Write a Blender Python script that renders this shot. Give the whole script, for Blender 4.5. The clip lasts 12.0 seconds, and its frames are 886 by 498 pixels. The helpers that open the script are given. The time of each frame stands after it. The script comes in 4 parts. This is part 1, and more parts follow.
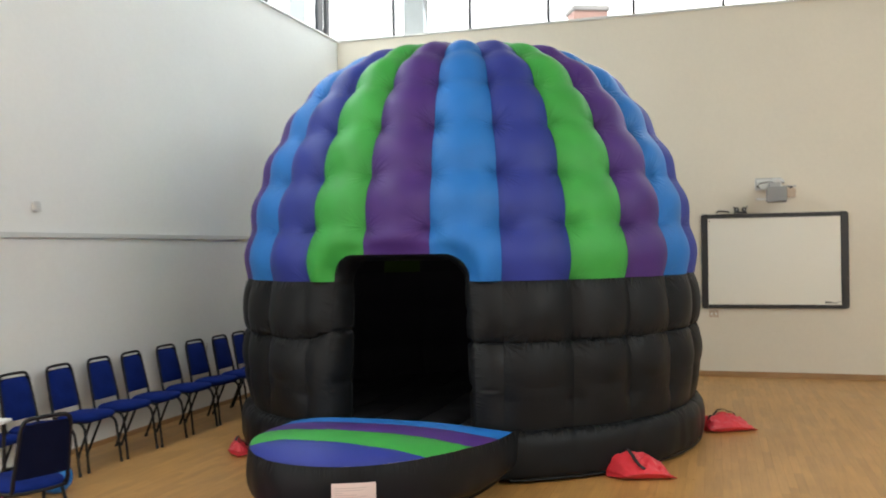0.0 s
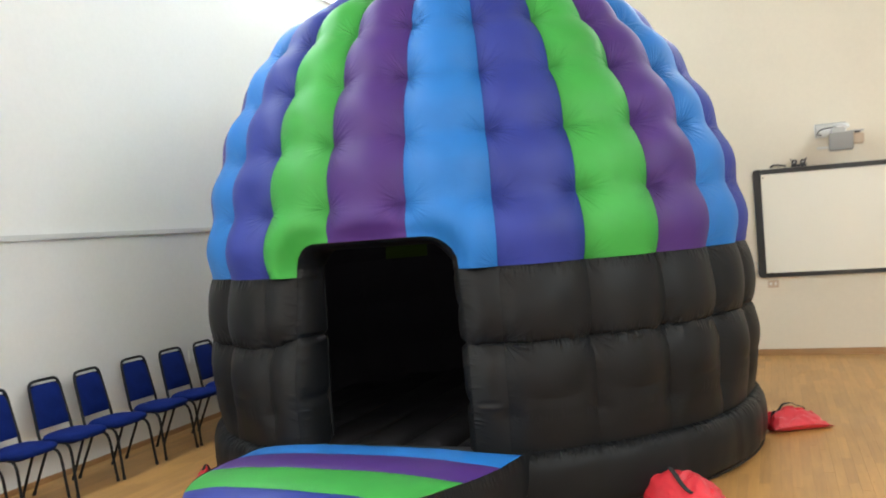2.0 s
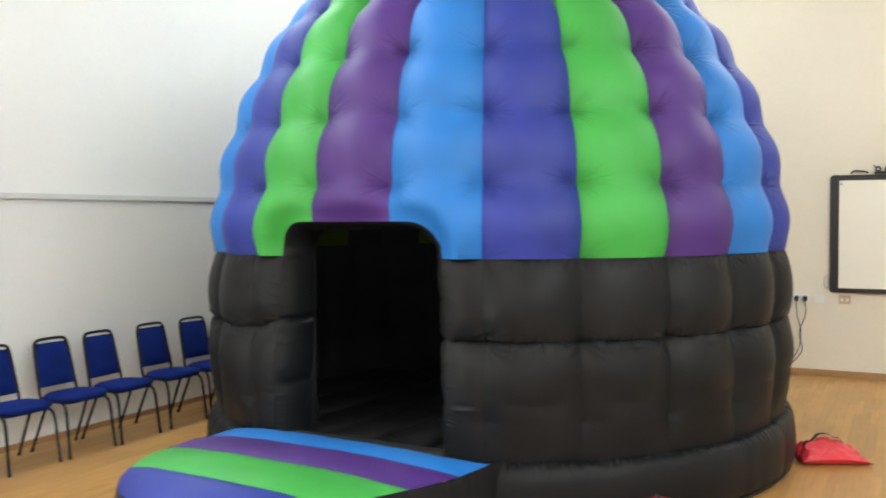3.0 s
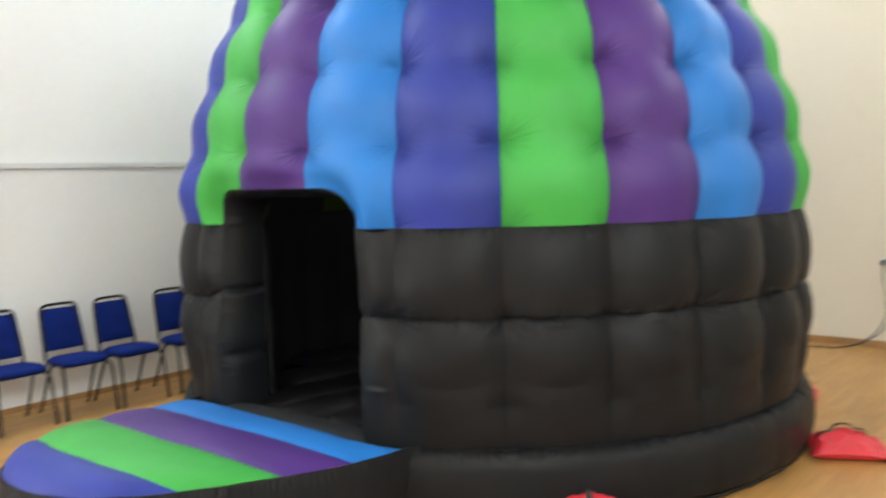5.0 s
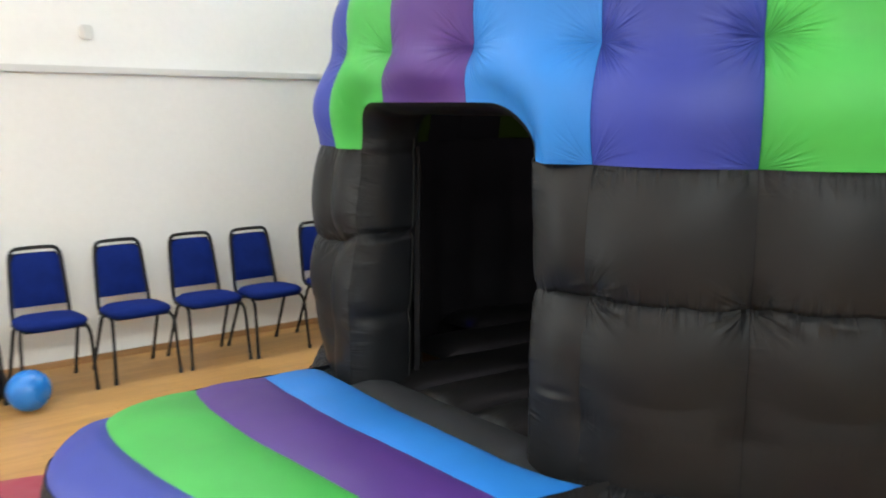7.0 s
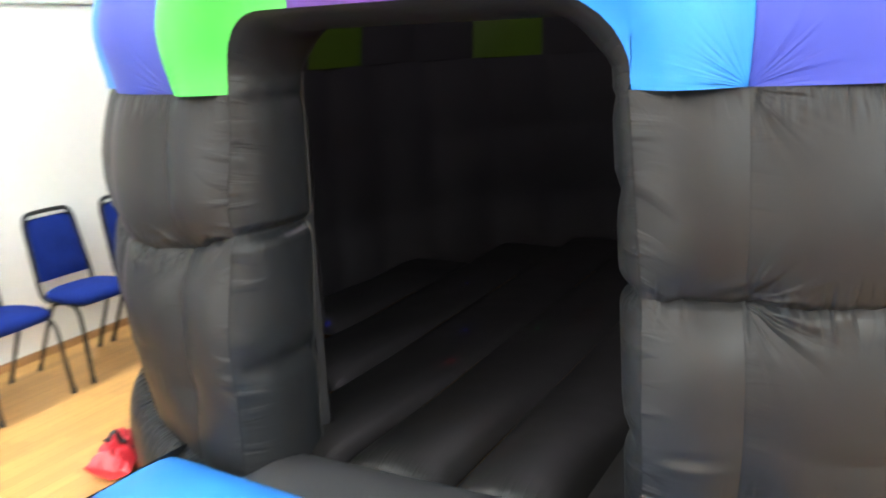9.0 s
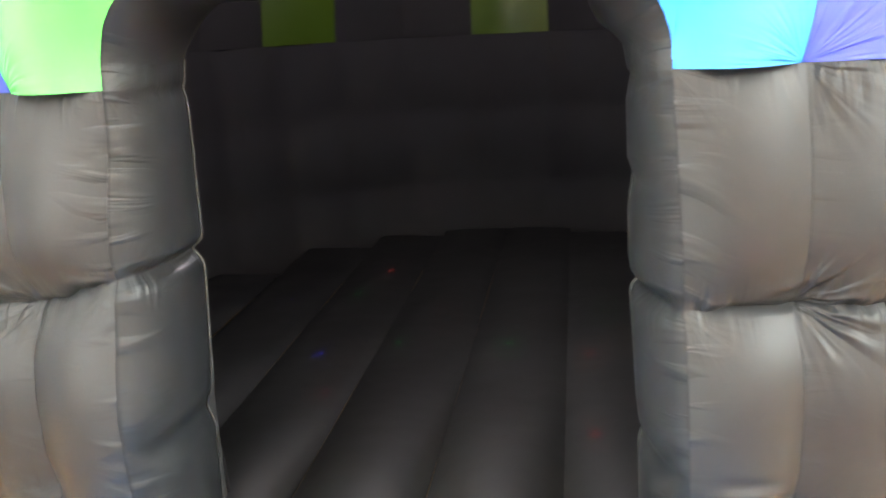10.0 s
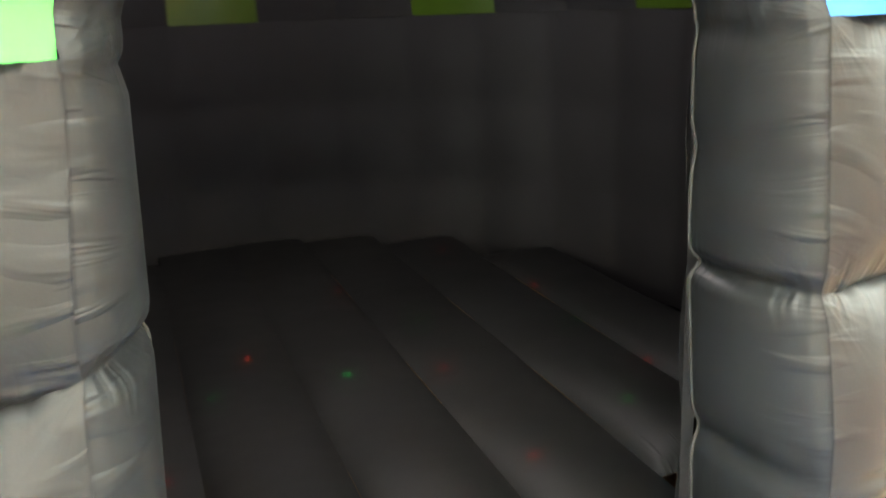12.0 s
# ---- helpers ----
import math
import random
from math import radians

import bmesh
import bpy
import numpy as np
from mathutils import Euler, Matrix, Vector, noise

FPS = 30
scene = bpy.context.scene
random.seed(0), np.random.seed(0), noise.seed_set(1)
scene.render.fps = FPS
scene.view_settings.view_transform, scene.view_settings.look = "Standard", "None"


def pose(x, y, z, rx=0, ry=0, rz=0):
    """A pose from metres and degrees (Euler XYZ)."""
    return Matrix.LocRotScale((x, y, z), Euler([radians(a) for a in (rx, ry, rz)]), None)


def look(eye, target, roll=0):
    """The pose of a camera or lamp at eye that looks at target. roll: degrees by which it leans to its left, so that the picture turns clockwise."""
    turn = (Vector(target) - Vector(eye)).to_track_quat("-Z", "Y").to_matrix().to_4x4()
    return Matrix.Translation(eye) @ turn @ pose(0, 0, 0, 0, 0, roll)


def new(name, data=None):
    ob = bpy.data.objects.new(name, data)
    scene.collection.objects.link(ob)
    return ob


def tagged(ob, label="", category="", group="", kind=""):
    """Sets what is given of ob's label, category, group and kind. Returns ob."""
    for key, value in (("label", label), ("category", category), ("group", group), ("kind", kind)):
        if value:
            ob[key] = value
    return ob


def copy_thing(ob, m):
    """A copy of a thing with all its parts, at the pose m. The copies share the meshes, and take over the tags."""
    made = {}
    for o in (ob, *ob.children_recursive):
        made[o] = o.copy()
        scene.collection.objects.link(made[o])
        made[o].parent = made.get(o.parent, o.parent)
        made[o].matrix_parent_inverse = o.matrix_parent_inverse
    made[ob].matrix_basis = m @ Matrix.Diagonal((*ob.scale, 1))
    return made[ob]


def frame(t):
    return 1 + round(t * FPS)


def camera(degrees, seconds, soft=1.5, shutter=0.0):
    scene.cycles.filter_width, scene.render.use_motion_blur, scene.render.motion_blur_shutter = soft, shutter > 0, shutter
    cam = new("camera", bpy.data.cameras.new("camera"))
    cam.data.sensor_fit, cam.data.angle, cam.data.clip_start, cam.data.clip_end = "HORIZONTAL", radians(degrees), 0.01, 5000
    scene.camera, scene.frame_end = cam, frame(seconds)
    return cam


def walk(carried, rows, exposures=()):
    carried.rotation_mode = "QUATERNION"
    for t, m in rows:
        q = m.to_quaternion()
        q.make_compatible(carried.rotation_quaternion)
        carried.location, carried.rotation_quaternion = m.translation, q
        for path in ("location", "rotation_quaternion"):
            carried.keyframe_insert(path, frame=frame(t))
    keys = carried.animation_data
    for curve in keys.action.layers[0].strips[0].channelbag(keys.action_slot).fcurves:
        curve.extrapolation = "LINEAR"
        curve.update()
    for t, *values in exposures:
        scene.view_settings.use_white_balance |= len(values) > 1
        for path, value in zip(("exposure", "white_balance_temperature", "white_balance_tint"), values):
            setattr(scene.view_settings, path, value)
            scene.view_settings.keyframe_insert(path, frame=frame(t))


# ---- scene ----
# Camera and walk: t, x, y, z, then the turn in degrees
cam = camera(53.35, 12.0, soft=1.8, shutter=0.8)
ROWS = [
    (0.0, -0.046, -0.002, 1.894, 89.98, 0.87, 17.12),
    (0.5, -0.127, 0.333, 1.896, 89.26, 1.96, 16.26),
    (1.0, -0.120, 0.713, 1.886, 88.86, 2.47, 20.15),
    (1.5, -0.097, 1.105, 1.883, 88.68, 2.48, 20.22),
    (2.0, -0.022, 1.524, 1.893, 88.67, 4.24, 20.51),
    (2.5, 0.267, 1.885, 1.890, 86.58, 2.03, 26.65),
    (3.0, 0.534, 2.195, 1.877, 87.93, 0.36, 27.65),
    (5.0, 1.528, 3.357, 1.910, 85.21, 1.40, 38.63),
    (5.5, 1.517, 3.672, 1.889, 77.89, 1.21, 47.66),
    (6.0, 1.232, 3.985, 1.881, 79.54, -0.28, 43.69),
    (6.5, 0.891, 4.245, 1.855, 81.41, -0.11, 52.26),
    (8.5, -0.960, 4.833, 1.791, 77.00, 0.91, 34.52),
    (9.0, -1.373, 4.907, 1.766, 76.36, 2.60, 27.78),
    (9.5, -1.770, 5.037, 1.755, 76.72, 1.10, 17.90),
    (10.0, -2.143, 5.120, 1.752, 75.01, 2.74, 8.24),
    (10.5, -2.442, 5.235, 1.714, 78.07, 1.08, 2.03),
    (11.0, -2.674, 5.426, 1.714, 78.15, 0.97, -4.88),
    (11.5, -2.896, 5.561, 1.687, 77.10, 2.16, -12.75),
    (12.0, -3.087, 5.704, 1.673, 74.39, 2.35, -20.06),
]
EXPOSURES = [(0.0, -0.25, 6500, 10), (1.5, 0.1, 6500, 10), (2.5, 0.38, 6500, 10), (3.0, 0.44, 6500, 10), (5.0, 0.48, 6500, 10), (5.5, 0.68, 6500, 10), (6.0, 0.68, 6500, 10), (6.5, 0.62, 6500, 10), (8.5, 1.2, 6500, 10), (9.0, 2.05, 6500, 10), (9.5, 2.75, 6500, 12), (10.2, 3.25, 6900, 7), (11.0, 3.22, 7000, 4), (12.0, 3.25, 7200, 2)]
walk(cam, [(t, pose(x, y, z, rx, ry, rz)) for t, x, y, z, rx, ry, rz in ROWS], EXPOSURES)

# ---- the room's main measures ----
WALL_X = -5.89      # inner face of the long wall with the chairs
BACK_Y = 13.27      # inner face of the wall with the whiteboard
RIGHT_X = 7.0
FRONT_Y = -5.0
SILL_Z = 5.28       # bottom of the high windows
HEAD_Z = 7.0        # ceiling
CX, CY = -2.556, 9.03   # middle of the inflatable dome

# ---- world and light ----
world = bpy.data.worlds.new("sky")
scene.world = world
world.use_nodes = True
wn = world.node_tree
wn.nodes.clear()
w_out = wn.nodes.new("ShaderNodeOutputWorld")
w_bg = wn.nodes.new("ShaderNodeBackground")
w_sky = wn.nodes.new("ShaderNodeTexSky")
w_sky.sky_type = 'NISHITA'
w_sky.sun_disc = False
w_sky.sun_elevation = radians(40)
w_sky.sun_rotation = radians(200)
w_sky.air_density = 1.0
w_sky.dust_density = 6.0
w_bg.inputs["Strength"].default_value = 0.15
wn.links.new(w_sky.outputs[0], w_bg.inputs[0])
wn.links.new(w_bg.outputs[0], w_out.inputs[0])

sun_data = bpy.data.lights.new("sun", 'SUN')
sun_data.energy = 1.5
sun_data.angle = radians(20)
sun_data.color = (1.0, 0.96, 0.9)
sun = new("sun", sun_data)
sun.matrix_world = look((6, -14, 20), (0, 0, 0))


def window_light(name, eye, target, w, h, watts, color):
    d = bpy.data.lights.new(name, 'AREA')
    d.shape, d.size, d.size_y, d.energy, d.color = 'RECTANGLE', w, h, watts, color
    ob = new(name, d)
    ob.matrix_world = look(eye, target)
    return ob


window_light("window_light_left", (WALL_X - 0.05, 4.2, 6.1), (WALL_X + 2.6, 4.2, 0.6), 17.0, 1.5, 500, (0.83, 0.96, 1.0))
window_light("window_light_back", (0.5, BACK_Y + 0.05, 6.1), (0.5, BACK_Y - 5, 2.8), 12.0, 1.5, 180, (0.83, 0.96, 1.0))
# front and right lights stand out of view, added to light the hall
window_light("window_light_front", (0.5, FRONT_Y - 0.03, 6.1), (0.5, FRONT_Y + 5, 2.0), 12.0, 1.5, 150, (1.0, 0.89, 0.72))
window_light("window_light_right", (RIGHT_X + 0.03, 1.2, 6.1), (RIGHT_X - 2.8, 1.6, 0.6), 11.0, 1.5, 800, (0.88, 0.97, 0.96))
# low light out of view, added to brighten the doorway's sides
window_light("window_light_doors", (WALL_X - 0.03, 0.6, 1.35), (0.0, 2.2, 1.2), 4.6, 2.3, 95, (0.88, 0.98, 0.99))


# unseen fill lamp added in the dome to lift its dark interior evenly
lamp_data = bpy.data.lights.new("disco_lamp", 'POINT')
lamp_data.energy, lamp_data.color, lamp_data.shadow_soft_size = 11.5, (0.95, 0.88, 1.0), 0.08
disco_lamp = new("disco_lamp", lamp_data)
disco_lamp.location = (CX, CY, 2.5)


# dots of the disco light on the floor inside the dome
def disco_dot(x, y, color, watts):
    d = bpy.data.lights.new("disco_dot", 'SPOT')
    d.energy, d.color, d.spot_size, d.spot_blend, d.shadow_soft_size = watts, color, radians(0.95), 0.5, 0.01
    ob = new("disco_dot", d)
    ob.matrix_world = look((CX, CY, 2.9), (x, y, 0.42))


for x, y, w in ((-3.16, 9.76, 490), (-2.75, 8.99, 650), (-2.24, 9.64, 720), (-2.1, 8.59, 760), (-1.37, 9.33, 610), (-1.41, 8.37, 340), (-2.09, 7.83, 180), (-3.1, 8.16, 230), (-1.56, 10.09, 460)):
    disco_dot(x, y, (1.0, 0.03, 0.02), w)
for x, y, w in ((-3.54, 7.68, 340), (-3.9, 8.33, 570), (-3.23, 8.55, 570), (-3.57, 9.28, 570)):
    disco_dot(x, y, (0.03, 0.03, 1.0), w)
for x, y, w in ((-3.25, 9.37, 190), (-2.91, 8.71, 380), (-2.44, 8.67, 380), (-2.02, 9.11, 380), (-1.43, 8.86, 300), (-1.67, 7.99, 50)):
    disco_dot(x, y, (0.03, 1.0, 0.15), w)


# ---- materials ----
def material(name, color, rough=0.6, metal=0.0, spec=0.5):
    m = bpy.data.materials.new(name)
    m.use_nodes = True
    b = m.node_tree.nodes["Principled BSDF"]
    b.inputs["Base Color"].default_value = (*color, 1)
    b.inputs["Roughness"].default_value = rough
    b.inputs["Metallic"].default_value = metal
    b.inputs["Specular IOR Level"].default_value = spec
    return m, m.node_tree.nodes, m.node_tree.links, b


def noise_node(N, L, vec, scale, detail=4.0, rough=0.55):
    n = N.new("ShaderNodeTexNoise")
    n.inputs["Scale"].default_value = scale
    n.inputs["Detail"].default_value = detail
    n.inputs["Roughness"].default_value = rough
    if vec is not None:
        L.new(vec, n.inputs["Vector"])
    return n


def maths(N, L, op, a, b=None):
    n = N.new("ShaderNodeMath")
    n.operation = op
    for k, v in ((0, a), (1, b)):
        if v is None:
            continue
        if isinstance(v, (int, float)):
            n.inputs[k].default_value = v
        else:
            L.new(v, n.inputs[k])
    return n.outputs[0]


def mapped(N, L, vec, scale):
    n = N.new("ShaderNodeMapping")
    n.inputs["Scale"].default_value = scale
    L.new(vec, n.inputs["Vector"])
    return n.outputs[0]


def mix_color(N, L, fac, a, b):
    n = N.new("ShaderNodeMix")
    n.data_type = 'RGBA'
    if isinstance(fac, (int, float)):
        n.inputs[0].default_value = fac
    else:
        L.new(fac, n.inputs[0])
    for k, v in ((6, a), (7, b)):
        if isinstance(v, tuple):
            n.inputs[k].default_value = (*v, 1)
        else:
            L.new(v, n.inputs[k])
    return n.outputs[2]


def ramp(N, L, fac, lo, hi):
    n = N.new("ShaderNodeMapRange")
    n.inputs[1].default_value, n.inputs[2].default_value = lo, hi
    L.new(fac, n.inputs[0])
    return n.outputs[0]


def bump(N, L, b, height, strength, distance):
    n = N.new("ShaderNodeBump")
    n.inputs["Strength"].default_value = strength
    n.inputs["Distance"].default_value = distance
    L.new(height, n.inputs["Height"])
    L.new(n.outputs[0], b.inputs["Normal"])


def plain(name, color, rough=0.6, metal=0.0, grain=0.12, scale=25.0, relief=0.15, spec=0.5):
    """A surface with blotches, fine grain and a slight relief."""
    m, N, L, b = material(name, color, rough, metal, spec)
    co = N.new("ShaderNodeTexCoord").outputs["Object"]
    n1, n2 = noise_node(N, L, co, scale * 0.12), noise_node(N, L, co, scale * 4)
    f = maths(N, L, 'ADD', maths(N, L, 'MULTIPLY', n1.outputs[0], 0.6), maths(N, L, 'MULTIPLY', n2.outputs[0], 0.4))
    dark = tuple(c * (1 - grain) for c in color)
    light = tuple(min(1.0, c * (1 + grain)) for c in color)
    L.new(mix_color(N, L, ramp(N, L, f, 0.3, 0.7), dark, light), b.inputs["Base Color"])
    L.new(maths(N, L, 'ADD', maths(N, L, 'MULTIPLY', n1.outputs[0], 0.16), rough - 0.08), b.inputs["Roughness"])
    bump(N, L, b, n2.outputs[0], relief, 0.002)
    return m


def coated_fabric(name, color, rough=0.42, fan=1.0, edge=0.6, stitch=0.6, spec=0.5, slack_h=0.006, first_row=0.0, rays_n=4.2):
    """Coated nylon of the inflatable: taut, with folds that fan out from the tie points where seams cross
    and short puckers along the seams. UV counts panels across and rows up."""
    m, N, L, b = material(name, color, rough, 0.0, spec)
    tc = N.new("ShaderNodeTexCoord")
    uv, co = tc.outputs["UV"], tc.outputs["Object"]
    sep = N.new("ShaderNodeSeparateXYZ")
    L.new(uv, sep.inputs[0])

    def op(kind, a, c=None):
        return maths(N, L, kind, a, c)

    u, v = sep.outputs[0], sep.outputs[1]
    cu, cv = op('FLOOR', op('ADD', u, 0.5)), op('FLOOR', op('ADD', v, 0.5))
    X, Y = op('MULTIPLY', op('SUBTRACT', u, cu), 0.58), op('MULTIPLY', op('SUBTRACT', v, cv), 0.46)
    r2 = op('ADD', op('MULTIPLY', X, X), op('MULTIPLY', Y, Y))
    r = op('SQRT', r2)
    ang = op('ARCTAN2', Y, X)
    side = op('SIGN', X)
    cell = op('ADD', op('ADD', op('MULTIPLY', cu, 3.71), op('MULTIPLY', cv, 9.13)), op('ADD', op('MULTIPLY', side, 1.7), op('MULTIPLY', op('SIGN', Y), 0.83)))
    comb = N.new("ShaderNodeCombineXYZ")
    L.new(op('MULTIPLY', ang, rays_n), comb.inputs[0])
    L.new(op('MULTIPLY', r, 5.0), comb.inputs[1])
    L.new(cell, comb.inputs[2])
    rays = noise_node(N, L, comb.outputs[0], 1.0, 1.5, 0.5)
    rays.inputs["Distortion"].default_value = 0.25
    rnd = N.new("ShaderNodeTexWhiteNoise")
    rnd.noise_dimensions = '1D'
    L.new(cell, rnd.inputs["W"])
    reach = op('MULTIPLY', op('EXPONENT', op('MULTIPLY', r2, -68.0)), ramp(N, L, rnd.outputs["Value"], -0.25, 0.85))
    reach = op('MULTIPLY', reach, op('POWER', op('ABSOLUTE', op('COSINE', op('MULTIPLY', ang, 0.85))), 0.7))
    low = op('MINIMUM', op('MAXIMUM', op('SUBTRACT', cv, first_row), 0.12 if first_row else 0.35), 1.0)
    # the lower rows hang slacker and pucker less
    reach = op('MULTIPLY', reach, low)
    h = op('MULTIPLY', op('MULTIPLY', ramp(N, L, rays.outputs[0], 0.40, 0.70), reach), op('MULTIPLY', op('MINIMUM', op('MULTIPLY', r, 12.0), 1.0), 0.017 * fan))
    # short puckers across the level seams, in patches
    patch = noise_node(N, L, mapped(N, L, uv, (1.7, 1.0, 1.0)), 1.0, 1.0)
    pk = noise_node(N, L, mapped(N, L, uv, (15.0, 2.2, 1.0)), 1.0, 1.0)
    pk.inputs["Distortion"].default_value = 0.8
    hem = op('MULTIPLY', op('EXPONENT', op('MULTIPLY', op('MULTIPLY', Y, Y), -380.0)), ramp(N, L, patch.outputs[0], 0.32, 0.55))
    hem = op('MULTIPLY', hem, low)
    h = op('ADD', h, op('MULTIPLY', op('MULTIPLY', ramp(N, L, pk.outputs[0], 0.42, 0.72), hem), 0.009 * edge))
    # and across the upright stitched seams: slanting and of uneven length
    bend = noise_node(N, L, mapped(N, L, uv, (1.3, 2.6, 1.0)), 1.0, 1.0)
    comb2 = N.new("ShaderNodeCombineXYZ")
    L.new(op('MULTIPLY', u, 2.6), comb2.inputs[0])
    L.new(op('ADD', op('MULTIPLY', v, 9.0), op('MULTIPLY', op('MULTIPLY', X, op('SUBTRACT', bend.outputs[0], 0.45)), 34.0)), comb2.inputs[1])
    sk = noise_node(N, L, comb2.outputs[0], 1.0, 2.0, 0.4)
    sk.inputs["Distortion"].default_value = 0.7
    far = ramp(N, L, bend.outputs[0], 0.3, 0.7)
    sew = op('EXPONENT', op('MULTIPLY', op('MULTIPLY', X, X), op('SUBTRACT', op('MULTIPLY', far, 330.0), 450.0)))
    h = op('ADD', h, op('MULTIPLY', op('MULTIPLY', ramp(N, L, sk.outputs[0], 0.48, 0.74), sew), 0.0066 * stitch))
    # the stitched line itself, its gloss cut so the groove reads dark
    if stitch > 0:
        line = op('EXPONENT', op('MULTIPLY', op('MULTIPLY', X, X), -220000.0))
        L.new(op('MULTIPLY', op('SUBTRACT', 1.0, op('MULTIPLY', line, 0.6)), spec), b.inputs["Specular IOR Level"])
        h = op('SUBTRACT', h, op('MULTIPLY', line, 0.0009))
    slack = noise_node(N, L, co, 3.2, 2.0)
    fine = noise_node(N, L, co, 160.0, 2.0)
    h = op('ADD', h, op('MULTIPLY', slack.outputs[0], slack_h))
    h = op('ADD', h, op('MULTIPLY', fine.outputs[0], 0.0001))
    bump(N, L, b, h, 0.85, 1.0)
    blot = noise_node(N, L, co, 2.1, 5.0)
    dark = tuple(c * 0.9 for c in color)
    light = tuple(min(1.0, c * 1.08 + 0.0005) for c in color)
    shade = mix_color(N, L, ramp(N, L, blot.outputs[0], 0.35, 0.65), dark, light)
    if stitch > 0:
        # dark sewing thread, with the groove's shade put into its colour
        shade = mix_color(N, L, op('MULTIPLY', line, 0.25), shade, (0.004, 0.004, 0.005))
    L.new(shade, b.inputs["Base Color"])
    L.new(op('ADD', op('MULTIPLY', blot.outputs[0], 0.2), rough - 0.1), b.inputs["Roughness"])
    return m


PURPLE = coated_fabric("purple coated nylon", (0.057, 0.0195, 0.160), 0.54, 2.7, 0.15, 0.2, 0.35, rays_n=7.5)
SKY_BLUE = coated_fabric("light blue coated nylon", (0.014, 0.150, 0.475), 0.54, 2.7, 0.15, 0.2, 0.35, rays_n=7.5)
BLUE = coated_fabric("royal blue coated nylon", (0.018, 0.032, 0.238), 0.54, 2.7, 0.15, 0.2, 0.35, rays_n=7.5)
GREEN = coated_fabric("green coated nylon", (0.039, 0.308, 0.050), 0.54, 2.7, 0.15, 0.2, 0.35, rays_n=7.5)
BLACK = coated_fabric("black coated nylon", (0.0099, 0.0105, 0.0118), 0.44, 1.5, 2.2, 0.25, 0.145, first_row=1.0, rays_n=2.9)
DOOR_BLACK = coated_fabric("black coated nylon with stitched edge", (0.0099, 0.0105, 0.0118), 0.44, 0.15, 0.5, 0.75, 0.16, first_row=1.0)
BLACK_SEAMED = coated_fabric("black coated nylon with hemmed edge", (0.0099, 0.0105, 0.0118), 0.44, 0.0, 3.0, 0.0, 0.13)
LINER = coated_fabric("black liner", (0.0152, 0.0144, 0.0157), 0.75, 0.3, 0.2, 0.0, 0.10)
# liner darkened: its colour carries the shade deep inside the dome
INNER_FLOOR = coated_fabric("shade-darkened black liner", (0.0058, 0.0056, 0.0058), 0.5, 0.0, 1.3, 0.0, 0.3)
# black nylon with the strong overhead light put into its colour
THRESHOLD = coated_fabric("lightened black nylon", (0.025, 0.026, 0.029), 0.5, 0.0, 0.0, 0.0, 0.4)
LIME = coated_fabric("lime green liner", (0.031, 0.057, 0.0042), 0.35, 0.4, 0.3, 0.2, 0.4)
COLOURS = [PURPLE, SKY_BLUE, BLUE, GREEN]
COLOUR_NAMES = ["purple", "light blue", "royal blue", "bright green"]
PIPING = plain("grey piping", (0.015, 0.015, 0.015), 0.6, spec=0.2)
WHITE_WALL = plain("white painted plaster", (0.78, 0.78, 0.76), 0.75, 0, 0.035, 6.0, 0.2)
# plaster toned warmer and a little darker than WHITE_WALL
CREAM_WALL = plain("cream-toned plaster", (0.70, 0.64, 0.53), 0.75, 0, 0.035, 6.0, 0.2)
CEILING = plain("white ceiling", (0.8, 0.8, 0.79), 0.85, 0, 0.03, 6.0)
WOOD_TRIM = plain("varnished oak trim", (0.36, 0.2, 0.09), 0.4, 0, 0.25, 30)
WHITE_TRIM = plain("white plastic", (0.72, 0.72, 0.7), 0.4, 0, 0.05)
GREY_TRIM = plain("grey painted trim", (0.60, 0.60, 0.585), 0.5, 0, 0.06)
DARK_FRAME = plain("dark window frame", (0.03, 0.033, 0.036), 0.45, 0, 0.1)
PILLAR = plain("pale concrete pillar", (0.55, 0.57, 0.57), 0.8, 0, 0.1)
CHAIR_BLUE = plain("blue woven upholstery", (0.006, 0.017, 0.125), 0.95, 0, 0.25, 90, 0.5, 0.08)
CHAIR_SHELL = plain("dark navy backing cloth", (0.004, 0.006, 0.022), 0.9, 0, 0.2, 90, 0.4, 0.08)
BLACK_STEEL = plain("black powder-coated steel", (0.009, 0.009, 0.010), 0.5, 0, 0.2, spec=0.25)
RUBBER = plain("black rubber", (0.02, 0.02, 0.02), 0.7)
BAG_RED = coated_fabric("red vinyl", (0.60, 0.03, 0.045), 0.36, 0.8, 0.6, 0.5, 0.5, 0.02)
WELT = plain("black vinyl welt", (0.006, 0.006, 0.007), 0.42, 0, 0.2, 12, 0.4, 0.25)
STRAP = plain("black webbing", (0.015, 0.015, 0.016), 0.8, 0, 0.2, 120)
MAT_RED = coated_fabric("dark red vinyl mat", (0.285, 0.031, 0.058), 0.38, 0.0, 0.0, 0.0, 0.5, 0.024)


